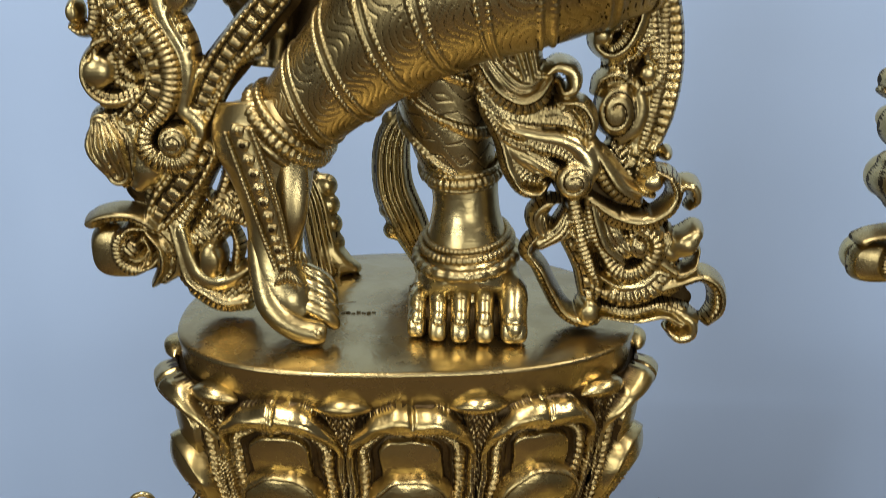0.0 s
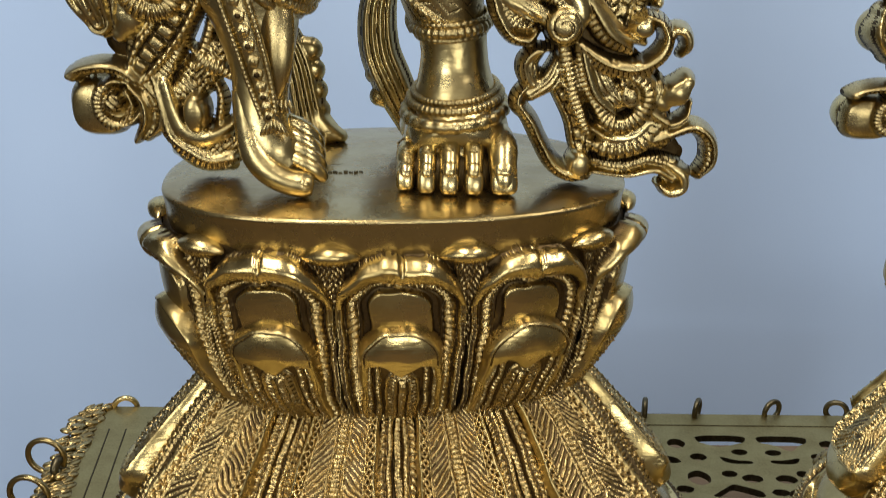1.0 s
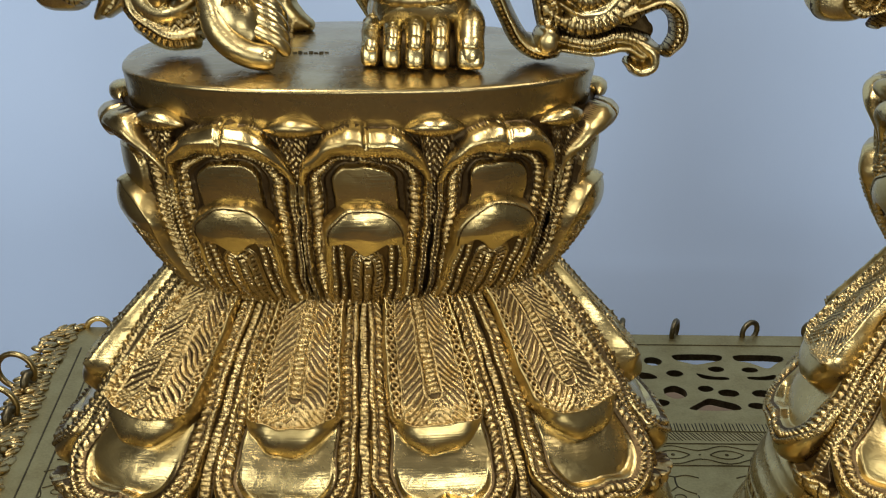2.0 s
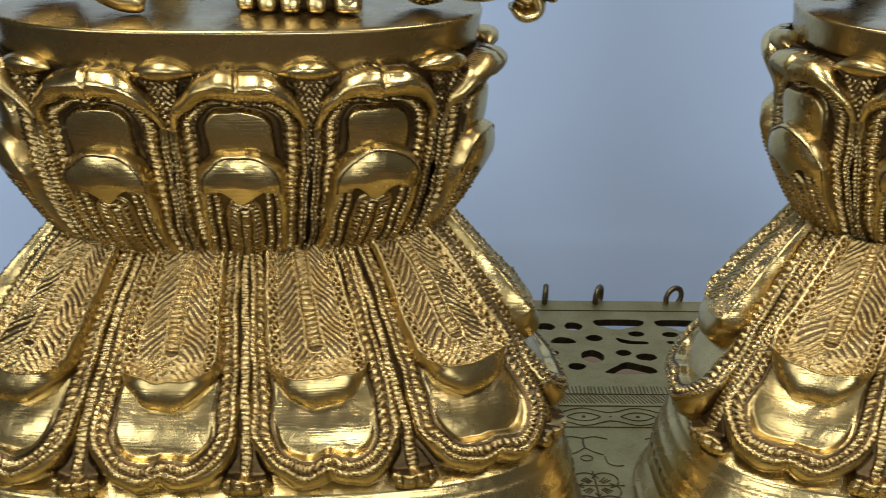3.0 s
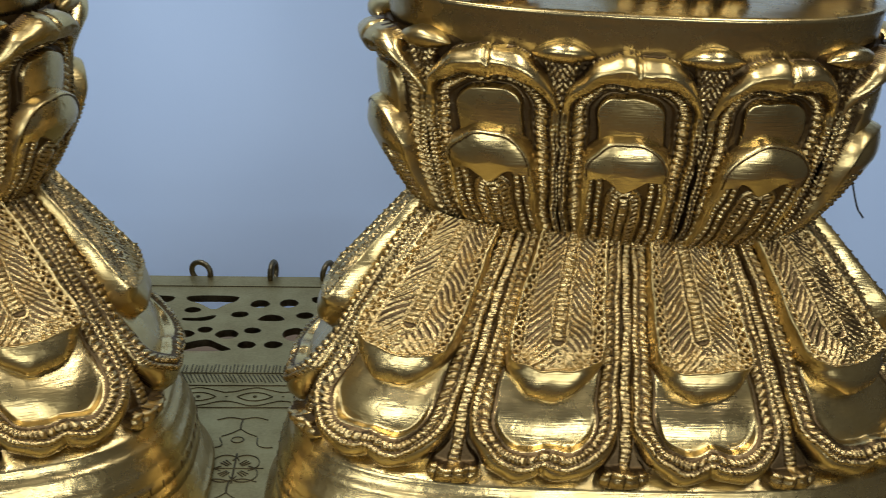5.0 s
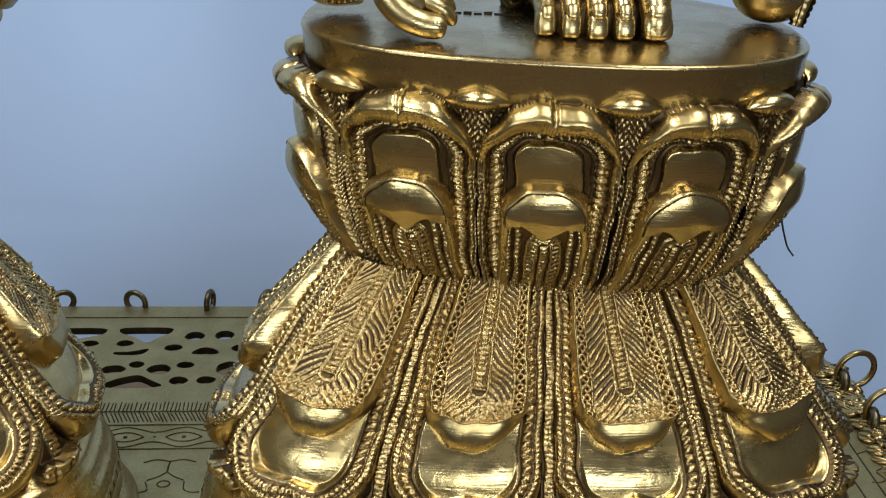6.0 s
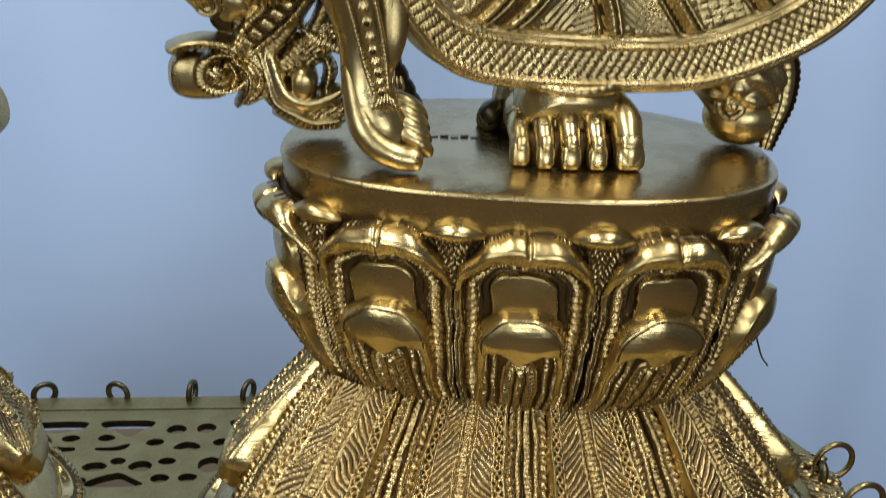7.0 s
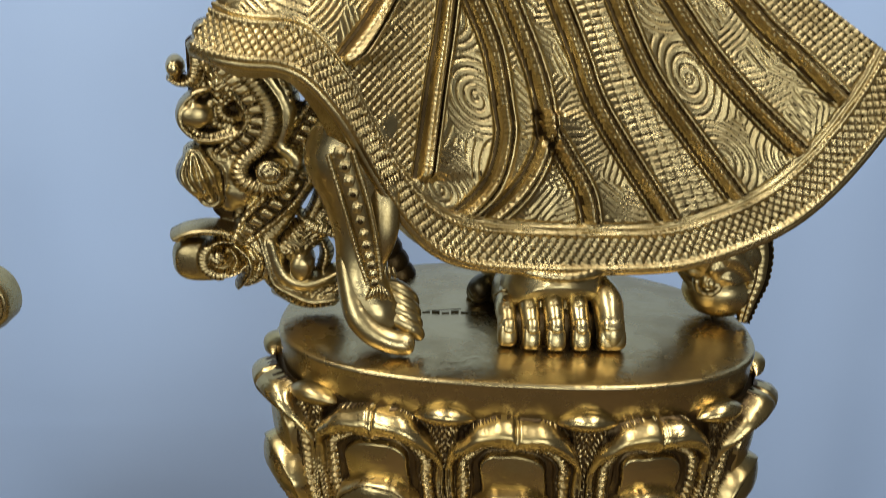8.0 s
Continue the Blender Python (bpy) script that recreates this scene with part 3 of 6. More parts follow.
def upper_petal(x, l):
    """A heavy two-lobed head that overhangs a smooth panel; a row of scales and notched cords down both sides."""
    d, q = rounded(x, l + 0.010 * np.exp(-(x / 0.010) ** 2) + 0.050 * (np.abs(x) / 0.24) ** 2, 0.238, LU - 0.004, 0.185)
    head = step01(l, 0.53, 0.71)
    rim = 0.036 + 0.078 * head + 0.026 * head * np.exp(-(x / 0.045) ** 2)
    top = 0.42 * rim
    tall = 0.030 + 0.060 * head
    roll = np.where(d < top, tall * np.sqrt(1 - (1 - np.clip(d / top, 0, 1)) ** 2), tall * (1 - 0.22 * ((d - top) / (rim - top)) ** 2) * np.sqrt(np.clip((rim - d) / 0.012, 0, 1)))
    roll = roll + head * (0.005 * ridge(d, 0.007, 0.007) - 0.006 * np.exp(-(x / 0.006) ** 2) * (d < 0.05))
    ticks = beads(q, 0.011)
    roll = roll - np.where((head > 0.3) & (d > top * 0.95) & (d < rim), 0.0075 * (1 - ticks), 0)
    di = d - rim
    dp, _ = rounded(x, l - 0.012 * np.exp(-(x / 0.05) ** 2), 0.116, 0.600, 0.06)
    side = (dp < -0.006) & (l < 0.63)
    cut = np.abs(np.sin(np.pi * (q + 16 * (di - 0.028) ** 2) / 0.027)) ** 0.7
    scale = ridge(di, 0.028, 0.023) * side
    scales = 0.028 * scale * (0.20 + 0.80 * cut)
    inner = 0.012 * ridge(di, 0.058, 0.006) * side
    panel = step01(dp, 0.0, 0.010) * (l > 0.30) * (0.020 + 0.008 * np.clip(1 - (x / 0.12) ** 2, 0, 1) + 0.008 * np.clip(1 - ((l - 0.52) / 0.10) ** 2, 0, 1))
    low = (di > 0.062) * (l < 0.36) * 0.014 * beads(l, 0.020) * beads(x, 0.030)
    h = np.where(d > 0, roll * (di < 0.003) + (di > 0) * (scales + inner + panel + low), -0.004) - 0.006 * (1 - step01(np.abs(d), 0.0, 0.010))
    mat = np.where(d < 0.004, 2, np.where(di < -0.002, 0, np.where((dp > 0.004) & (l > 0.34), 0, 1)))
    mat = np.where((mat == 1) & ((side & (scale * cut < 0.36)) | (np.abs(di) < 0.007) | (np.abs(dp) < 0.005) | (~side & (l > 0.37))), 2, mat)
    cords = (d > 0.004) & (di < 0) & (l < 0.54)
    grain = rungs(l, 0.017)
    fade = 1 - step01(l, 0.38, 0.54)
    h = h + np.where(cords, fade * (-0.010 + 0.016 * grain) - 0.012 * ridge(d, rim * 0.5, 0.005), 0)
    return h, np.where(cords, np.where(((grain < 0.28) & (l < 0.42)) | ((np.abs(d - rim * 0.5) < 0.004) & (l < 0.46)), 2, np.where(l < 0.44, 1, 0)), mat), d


def upper_boss(x, l):
    """The small inner tongue: chased columns under a smooth swelling cap with a collar round it."""
    x = x * 0.15 / (0.166 + 0.018 * (1 - np.clip(l / 0.43, 0, 1)))
    d, q = rounded(x, l, 0.15, 0.474, 0.149)
    side = np.abs(x)
    line = 0.300 - 0.034 * np.exp(-(x / 0.030) ** 2) + 0.020 * np.exp(-((side - 0.07) / 0.03) ** 2) - 0.300 * step01(side, 0.110, 0.130)
    cap = step01(l, line - 0.005, line + 0.003)
    up = np.clip((l - 0.345) / 0.140, 0, 1)
    rise = np.where(l < 0.345, 0.022 + 0.056 * (np.clip(l, 0, 0.345) / 0.345) ** 1.4, 0.064 + 0.014 * np.sqrt(1 - up**2))
    dome = np.sqrt(1 - (1 - np.clip(d / 0.105, 0, 1)) ** 2)
    body = rise * step01(d, -0.006, 0.024) ** 0.6 * (1 - 0.42 * cap * (1 - dome))
    swell = cap * 0.012 * dome
    rung = rungs(l + 0.15 * np.abs(x), 0.017)
    cols = ridge(np.abs(x), 0.114, 0.013) * (0.3 + 0.7 * rung) + ridge(np.abs(x), 0.083, 0.012) * (0.3 + 0.7 * rungs(l, 0.019))
    rad = np.hypot(x, np.maximum(l - 0.232, 0))
    bone = (rad > 0.026) * (rad < 0.050) * (0.2 + 0.8 * np.sin(np.pi * (l - 0.6 * np.abs(x)) / 0.020) ** 2)
    arch = ridge(rad, 0.056, 0.006) + ridge(rad, 0.024, 0.005) + ridge(x, 0, 0.016) * (l < 0.236) * (0.3 + 0.7 * rungs(l, 0.015))
    edge = ridge(d, 0.011, 0.012)
    chase = (1 - cap) * (0.017 * cols + 0.012 * arch + 0.008 * bone - 0.004) + 0.013 * edge
    h = np.where(d > -0.006, body + swell + chase, -0.03)
    dark = (d < 0.0) | ((cap < 0.5) & (d > 0.02) & (cols + arch + bone < 0.46)) | ((np.abs(d - 0.025) < 0.003) & (l > 0.30))
    return h, np.where(dark, 2, np.where((cap > 0.5) | (d < 0.02), 0, 1)), d + 0.006


def upper_stem(x, l):
    """The narrow beaded wedge between two heads."""
    wide = 0.012 + 0.048 * step01(l, 0.50, LU - 0.03)
    d, q = rounded(x * 0.07 / wide, l, 0.07, LU - 0.02, 0.02)
    rows = 0.35 + 0.65 * beads(l + 1.2 * np.abs(x), 0.026) * beads(x + 0.009 * (np.floor(l / 0.026) % 2), 0.018)
    h = np.where(d > 0, 0.004 + 0.013 * rows + 0.012 * ridge(d, 0.010, 0.010), -0.01)
    return h, np.where((d < 0.004) | (rows < 0.80), 2, 1), d


def lower_petal(x, l):
    """A broad hanging petal: a plain steep lip with a notch, fine beads, crescent scales, a smooth sunk panel."""
    notch = 0.030 * np.exp(-(np.abs(x) / 0.050) ** 1.5) + 0.050 * (np.abs(x) / 0.27) ** 3
    d, q = rounded(x, l + notch, 0.272, LL - 0.004, 0.20)
    low = step01(l, 0.52, 0.84)
    tip = step01(l, 0.66, 0.84)
    wall = 0.008 + 0.058 * tip
    rise = (0.022 + 0.084 * low) * np.sqrt(1 - (1 - np.clip(d / wall, 0, 1)) ** 2)
    dd = d - wall
    rung = rungs(q, 0.017)
    ladder = ridge(dd, 0.014, 0.013) ** 0.8 * (0.30 + 0.70 * rung)
    cut = np.abs(np.sin(np.pi * (q - 18 * (dd - 0.050) ** 2) / 0.029)) ** 0.7
    scale = ridge(dd, 0.050, 0.021)
    groove = ridge(dd, 0.078, 0.007)
    sunk = step01(dd, 0.080, 0.100)
    basin = 0.030 + 0.012 * np.clip(1 - (x / 0.19) ** 2, 0, 1) + 0.006 * np.sin((l - 0.55) * 9) - rise
    h = np.where(d > 0, rise + (0.014 + 0.004 * low) * ladder + (0.018 + 0.005 * low) * scale * (0.20 + 0.80 * cut) - 0.006 * groove * (1 - low) + sunk * low * basin - 0.012 * tip * np.exp(-(x / 0.009) ** 2) * (d < wall * 1.1), -0.02)
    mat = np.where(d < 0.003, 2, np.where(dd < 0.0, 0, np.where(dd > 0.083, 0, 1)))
    # cuts between rungs and scales: patina and recess shade in one colour
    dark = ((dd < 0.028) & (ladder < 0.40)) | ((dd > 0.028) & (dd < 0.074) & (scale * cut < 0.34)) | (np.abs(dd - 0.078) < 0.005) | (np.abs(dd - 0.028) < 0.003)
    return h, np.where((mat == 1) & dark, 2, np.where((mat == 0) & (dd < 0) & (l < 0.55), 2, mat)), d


def lower_tongue(x, l):
    """The raised inner tongue: row of rings, herringbone, a runged midrib, and a smooth blunt end."""
    end = 0.618
    x = x * 0.20 / (0.192 + 0.014 * step01(l, 0.0, 0.4))
    d, q = rounded(x, l + 0.018 * (np.abs(x) / 0.20) ** 2, 0.20, end, 0.192)
    wide = 0.030 + 0.088 * step01(l - 0.01 * (np.abs(x) / 0.2) ** 2, 0.452, 0.500) + 0.024 * np.exp(-(x / 0.045) ** 2) - 0.008 * np.exp(-((np.abs(x) - 0.095) / 0.04) ** 2) * step01(l, 0.42, 0.5)
    lip = step01(wide - d, -0.003, 0.004) * step01(l, 0.40, 0.47)
    drop = np.clip(1 - d / wide, 0, 1)
    rise = 0.046 + 0.062 * np.clip(l / 0.47, 0, 1) ** 1.6
    soft = np.clip(step01(d, -0.006, 0.022), 0, 1) ** 0.6
    body = rise * soft * (1 - lip) + lip * soft * (0.014 + (rise - 0.006) * np.sqrt(1 - drop**2.8))
    edge = ridge(d, 0.016, 0.016) ** 0.5 * (1 - lip)
    crest = np.exp(-((d - wide) / 0.006) ** 2) * step01(l, 0.40, 0.46)
    ring = np.hypot((q % 0.034) - 0.017, d - 0.047)
    dot = ridge(ring, 0.0115, 0.007)
    rib = ridge(x, 0, 0.026) ** 0.6 * (0.25 + 0.75 * rungs(l, 0.018)) * (l < 0.385)
    stop = np.hypot(x, np.maximum(l - 0.375, 0))
    rails = ridge(stop, 0.035, 0.007) + ridge(d, 0.069, 0.006)
    slant = l - 0.95 * np.abs(x) + 0.004 * np.sin(l * 47 + 3 * np.sign(x))
    bone = (0.15 + 0.85 * np.sin(np.pi * slant / 0.028) ** 2) * (0.7 + 0.3 * np.sin(l * 37 + x * 29)) * ((stop > 0.043) & (d > 0.076))
    rough = 0.7 * step01(l, 0.40, 0.45) * (0.5 + 0.5 * np.sin(x * 170 + 3 * np.sin(l * 120)) * np.sin(l * 190 + 2 * np.sin(x * 90)))
    chase = 0.023 * edge + 0.011 * crest - 0.007 * (1 - lip) * step01(d, 0.028, 0.036) + (1 - lip) * (0.018 * dot + 0.017 * rib + 0.011 * bone + 0.009 * rails + 0.005 * rough - 0.003)
    h = np.where(d > -0.006, body + chase, -0.04)
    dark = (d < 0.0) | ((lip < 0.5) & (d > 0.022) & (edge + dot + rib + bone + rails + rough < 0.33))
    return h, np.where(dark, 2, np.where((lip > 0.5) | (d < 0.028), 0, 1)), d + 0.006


def lower_stem(x, l):
    """Runged cords that run down between two petals and end in a small flared bud."""
    cords = ridge(x, 0, 0.020) ** 0.6 * (0.25 + 0.75 * rungs(l, 0.018))
    end = LL + 0.01
    flare = 0.030 + 0.058 * step01(l, LL - 0.16, LL - 0.04)
    d, q = rounded(x * 0.058 / flare, l, 0.058, end, 0.045)
    bud = step01(l, LL - 0.080, LL - 0.072)
    grow = step01(l, 0.50, LL - 0.10)
    flute = np.abs(np.sin(x * 62)) ** 0.7
    h = 0.010 + 0.030 * grow + 0.016 * cords * (1 - bud) + bud * (0.050 * np.sqrt(np.clip(d / 0.05, 0, 1)) + 0.014 * ridge(l, LL - 0.066, 0.010) + 0.012 * flute * (l < LL - 0.030))
    return np.where(d > 0, h, -0.02), np.where((d < 0.002) | ((cords < 0.42) & (bud < 0.5)) | ((bud > 0.5) & (flute < 0.3)), 2, 1), d


def bud_leaf(at, nx, ny):
    """A pointed leaf that lies across the foot of the plate: a smooth ridged top, a runged underside."""
    u, v = np.meshgrid(np.linspace(-1, 1, 41), np.linspace(0, 2 * np.pi, 28, endpoint=False), indexing="ij")
    wide = np.clip(1 - np.abs(u) ** 1.9, 0, 1) ** 0.8
    up, out = np.cos(v), np.sin(v)
    up = np.sign(up) * np.abs(up) ** 0.8
    rung = 1 - 0.16 * (up < -0.1) * (0.5 + 0.5 * np.cos(u * 52))
    a, o, z = 0.108 * u, 0.058 * wide * out * rung, wide * np.where(up > 0, 0.036, 0.044) * up * rung - 0.012 * np.abs(u) ** 2
    p = np.stack([at[0] - ny * a + nx * o, at[1] + nx * a + ny * o, at[2] + z], -1)
    return Geo().sheet(p, np.where(up[:-1] < -0.25, 1, 0), wrap_v=True)


def lotus_pedestal(twist):
    """twist: how far the bowl and plate are turned against the lower tier, in degrees."""
    ob = thing("lotus_pedestal", "polished brass double-lotus pedestal with chased petals, standing on the brass seat", "pedestal", group="lotus pedestals")
    part("base_rim", turned(FOOT, [(0.83, 0.50), (0.875, 0.452), (0.902, 0.440), (0.912, 0.425), (0.914, 0.400), (0.930, 0.388), (0.944, 0.368), (0.948, 0.33), (0.966, 0.312), (0.976, 0.290), (0.978, 0.27), (0.982, 0.262), (0.980, 0.257), (0.989, 0.252), (0.993, 0.21), (0.987, 0.206), (0.995, 0.202), (1.0, 0.15), (0.995, 0.146), (1.002, 0.142), (1.025, 0.05),
                             (1.045, 0.035), (1.055, 0.02), (1.05, 0.0), (0.02, 0.0)], 0), [POLISHED], ob, "smooth stepped foot rim")
    ticks = Geo()
    for i in range(104):
        x, y, nx, ny = FOOT.at(np.array([i / 104]), np.array([0.990]))
        ticks.tube([(x[0], y[0], 0.247), (x[0], y[0], 0.230), (x[0], y[0], 0.214)], 0.0045, 0, 5)
    tagged(part("engraved_ticks", ticks, [PATINA_SHADE], ob), kind="stuff")
    ring, run = np.meshgrid(np.linspace(0, 1, 220, endpoint=False), np.linspace(0, LL, 26), indexing="ij")
    g = Geo().sheet(LOWER.on(ring, run, -0.012 + 0 * run), 0, wrap_u=True)
    part("lower_body", g, [PATINA_SHADE], ob, "dark patinated brass core")
    g = turned(BOWL, [(r - 0.012, z) for r, z in zip(UPPER.r[::8], UPPER.z[::8])], 0).spin(twist)
    part("upper_body", g, [PATINA_SHADE], ob, "dark patinated brass bowl")
    part("top_plate", turned(BOWL, [(0.560, 1.90), (0.590, 1.935), (0.600, 1.965), (0.604, 1.985), (0.607, 1.996), (0.612, 2.060), (0.616, 2.082), (0.6175, 2.090), (0.616, 2.097), (0.610, 2.101), (0.595, 2.103), (0.54, 2.108), (0.4, 2.115), (0.2, 2.116), (0.02, 2.116)], 0, wide=0.955).spin(twist), [PLATE], ob, "smooth browned brass top plate")
    for k in range(COUNT):
        u = k / COUNT
        front = min(u, 1 - u) < 0.33
        res = 1.15 if front else 0.5
        n = lambda a: int(a * res)
        pet = part("petal", field(UPPER, u, 0.238, 0.0, LU, n(104), n(150), upper_petal, k).spin(twist), [POLISHED, CHASED, PATINA_SHADE], ob)
        part("petal_boss", field(UPPER, u, 0.178, 0.0, 0.485, n(84), n(120), upper_boss, k + 20).spin(twist), [POLISHED, CHASED, PATINA_SHADE], pet)
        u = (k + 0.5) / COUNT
        part("beaded_wedge", field(UPPER, u, 0.075, 0.36, LU - 0.01, n(36), n(70), upper_stem, k + 40).spin(twist), [POLISHED, CHASED, PATINA_SHADE], ob)
        pt = UPPER.on(np.array([u]), np.array([LU - 0.012]), np.array([0.005]))[0]
        _, _, nx, ny = BOWL.at(np.array([u]), np.array([0.61]))
        part("bud", bud_leaf(pt, nx[0], ny[0]).spin(twist), [POLISHED, CHASED], ob)
        pet = part("hanging_petal", field(LOWER, u, 0.282, 0.0, LL, n(128), n(214), lower_petal, k + 60), [POLISHED, CHASED, PATINA_SHADE], ob)
        part("petal_tongue", field(LOWER, u, 0.216, 0.0, 0.638, n(130), n(230), lower_tongue, k + 80), [POLISHED, CHASED, PATINA_SHADE], pet)
        part("beaded_stem", field(LOWER, k / COUNT, 0.092, 0.0, LL + 0.0, n(48), n(180), lower_stem, k + 100), [POLISHED, CHASED, PATINA_SHADE], ob)
    return ob


A_AT, B_AT = (-1.445, 1.125, 0.0), (1.59, 1.09, 0.0)
pedestal = lotus_pedestal(1.5)
pedestal.matrix_basis = pose(A_AT[0] * DM, A_AT[1] * DM, 0.0002, 0, 0, 3.0)
fellow = lotus_pedestal(-5.0)
fellow.matrix_basis = pose(B_AT[0] * DM, B_AT[1] * DM, 0.0002, 0, 0, -1.8)

for owner, x0, x1, y in ((pedestal, -0.26, -0.12, -0.125), (fellow, -0.36, -0.10, -0.03)):
    g = Geo()
    for i in range(7):
        a = x0 + (x1 - x0) * i / 7
        g.tube([(a, y + 0.006 * math.sin(i * 2.3), 2.115), (a + (x1 - x0) / 9, y + 0.006 * math.sin(i * 2.3 + 1), 2.115)], 0.006 + 0.003 * (i % 2), 0, 6, squash=0.5)
    part("casting_seam", g, [ENGRAVED], owner, "dark broken casting seam")


# ---------------------------------------------------------------- carved ornament
class Relief:
    """An upright carved panel: strokes and discs laid over one another on a grid, then closed behind."""

    def __init__(self, x0, x1, z0, z1, cell):
        self.cell = cell
        self.X, self.Z = np.meshgrid(np.arange(x0, x1, cell), np.arange(z0, z1, cell))
        self.h = np.full(self.X.shape, -1.0)
        self.out = np.full(self.X.shape, 1.0)
        self.mat = np.full(self.X.shape, 2)

    def lay(self, win, far, h, mat):
        """Puts one piece on top; far: distance outside its rim (negative inside)."""
        self.out[win] = np.minimum(self.out[win], far)
        up = (far < 0) & (h > self.h[win])
        self.h[win] = np.where(up, h, self.h[win])
        self.mat[win] = np.where(up, mat, self.mat[win])

    def window(self, xa, xb, za, zb):
        c = self.cell
        j0, j1 = int((xa - self.X[0, 0]) / c) - 2, int((xb - self.X[0, 0]) / c) + 3
        i0, i1 = int((za - self.Z[0, 0]) / c) - 2, int((zb - self.Z[0, 0]) / c) + 3
        return slice(max(i0, 0), max(i1, 0)), slice(max(j0, 0), max(j1, 0))

    def stroke(self, kind, lift, pts, width, pitch=0.02):
        """A carved band along a line; width: half its breadth, one or one a point."""
        flat = np.array([(x, 0, z) for x, z in pts], float)
        wide = np.broadcast_to(np.asarray(width, float), (len(pts),))
        length = np.linalg.norm(np.diff(flat, axis=0), axis=1).sum()
        p, w = smooth_line(flat, wide, int(max(12, length / 0.006)))
        run = np.r_[0, np.cumsum(np.linalg.norm(np.diff(p, axis=0), axis=1))]
        tan = np.gradient(p, axis=0)
        tan /= np.linalg.norm(tan, axis=1)[:, None] + 1e-9
        m = w.max()
        win = self.window(p[:, 0].min() - m, p[:, 0].max() + m, p[:, 2].min() - m, p[:, 2].max() + m)
        X, Z = self.X[win], self.Z[win]
        d2 = (X[..., None] - p[:, 0]) ** 2 + (Z[..., None] - p[:, 2]) ** 2
        at = np.argmin(d2, axis=-1)
        dist = np.sqrt(np.take_along_axis(d2, at[..., None], -1)[..., 0])
        along = (X - p[at, 0]) * tan[at, 0] + (Z - p[at, 2]) * tan[at, 2]
        side = (X - p[at, 0]) * tan[at, 2] - (Z - p[at, 2]) * tan[at, 0]
        s, half = run[at] + along, w[at]
        q = np.clip(dist / half, 0, 1) * np.sign(side)
        dome = np.sqrt(1 - q * q)
        mat = np.ones(q.shape, int)
        notch = beads(s, pitch)
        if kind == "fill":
            # ground between strokes: patina and recess shade painted as one dark brass
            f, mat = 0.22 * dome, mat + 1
        elif kind == "plain":
            f, mat = 0.75 * dome, mat * 0
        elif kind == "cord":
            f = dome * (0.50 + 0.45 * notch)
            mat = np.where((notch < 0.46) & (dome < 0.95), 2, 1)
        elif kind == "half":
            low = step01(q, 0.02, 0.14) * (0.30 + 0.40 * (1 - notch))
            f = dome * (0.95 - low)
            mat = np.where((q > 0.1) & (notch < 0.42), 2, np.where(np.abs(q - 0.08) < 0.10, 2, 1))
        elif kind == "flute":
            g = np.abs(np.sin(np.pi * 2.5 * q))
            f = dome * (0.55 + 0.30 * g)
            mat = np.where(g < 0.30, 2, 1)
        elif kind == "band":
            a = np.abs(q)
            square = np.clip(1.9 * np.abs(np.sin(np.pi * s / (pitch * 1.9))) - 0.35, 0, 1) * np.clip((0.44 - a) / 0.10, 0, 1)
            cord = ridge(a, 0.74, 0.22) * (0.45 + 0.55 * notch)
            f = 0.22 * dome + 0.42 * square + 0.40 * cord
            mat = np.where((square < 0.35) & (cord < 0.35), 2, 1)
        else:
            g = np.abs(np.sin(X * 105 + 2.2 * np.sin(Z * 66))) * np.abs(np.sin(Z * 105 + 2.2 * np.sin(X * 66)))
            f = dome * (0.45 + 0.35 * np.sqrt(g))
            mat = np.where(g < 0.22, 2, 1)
        self.lay(win, dist - half, lift + half * f, mat)

    def disc(self, kind, lift, c, rx, rz):
        """A boss: smooth, coiled or rough."""
        win = self.window(c[0] - rx, c[0] + rx, c[1] - rz, c[1] + rz)
        X, Z = self.X[win] - c[0], self.Z[win] - c[1]
        r = np.hypot(X / rx, Z / rz)
        q = np.clip(r, 0, 1)
        dome = np.sqrt(1 - q * q) ** 0.8
        mean = (rx + rz) / 2
        mat = np.zeros(r.shape, int)
        f = 0.62 * dome
        if kind == "bud":
            q = np.clip((np.abs(X / rx) ** 2.8 + np.abs(Z / rz) ** 2.8) ** (1 / 2.8), 0, 1)
            r, f = (np.abs(X / rx) ** 2.8 + np.abs(Z / rz) ** 2.8) ** (1 / 2.8), 0.36 * (1 - q**2.4) ** 0.6
            mat = mat + 1
        elif kind == "spiral":
            line = np.abs(((q * 2.6 + np.arctan2(Z, X) / (2 * np.pi)) % 1.0) - 0.5) * 2
            cut = (line > 0.80) & (q > 0.22)
            f = f - 0.10 * step01(line, 0.70, 0.86) * (q > 0.22)
            mat = np.where(cut, 2, 1)
        elif kind == "rough":
            g = np.abs(np.sin(X * 120 + 1.8 * np.sin(Z * 70))) * np.abs(np.sin(Z * 120 + 1.8 * np.sin(X * 70)))
            f = dome * (0.50 + 0.30 * np.sqrt(g))
            mat = np.where(g < 0.22, 2, 1)
        self.lay(win, (r - 1) * mean, lift + mean * f, mat)

    def into(self, g, y, place):
        """Adds the panel's face and its rounded back to g; place(x, y, z) gives the points."""
        gz, gx = np.gradient(self.out, self.cell)
        size = np.hypot(gx, gz) + 1e-6
        push = np.where(self.out > 0, np.minimum(self.out, 2 * self.cell), 0)
        X, Z = self.X - push * gx / size, self.Z - push * gz / size
        inner = np.clip(-self.out, 0, None)
        h = np.where(self.out < 0, self.h, 0) * np.sqrt(np.clip(inner / 0.02, 0, 1))
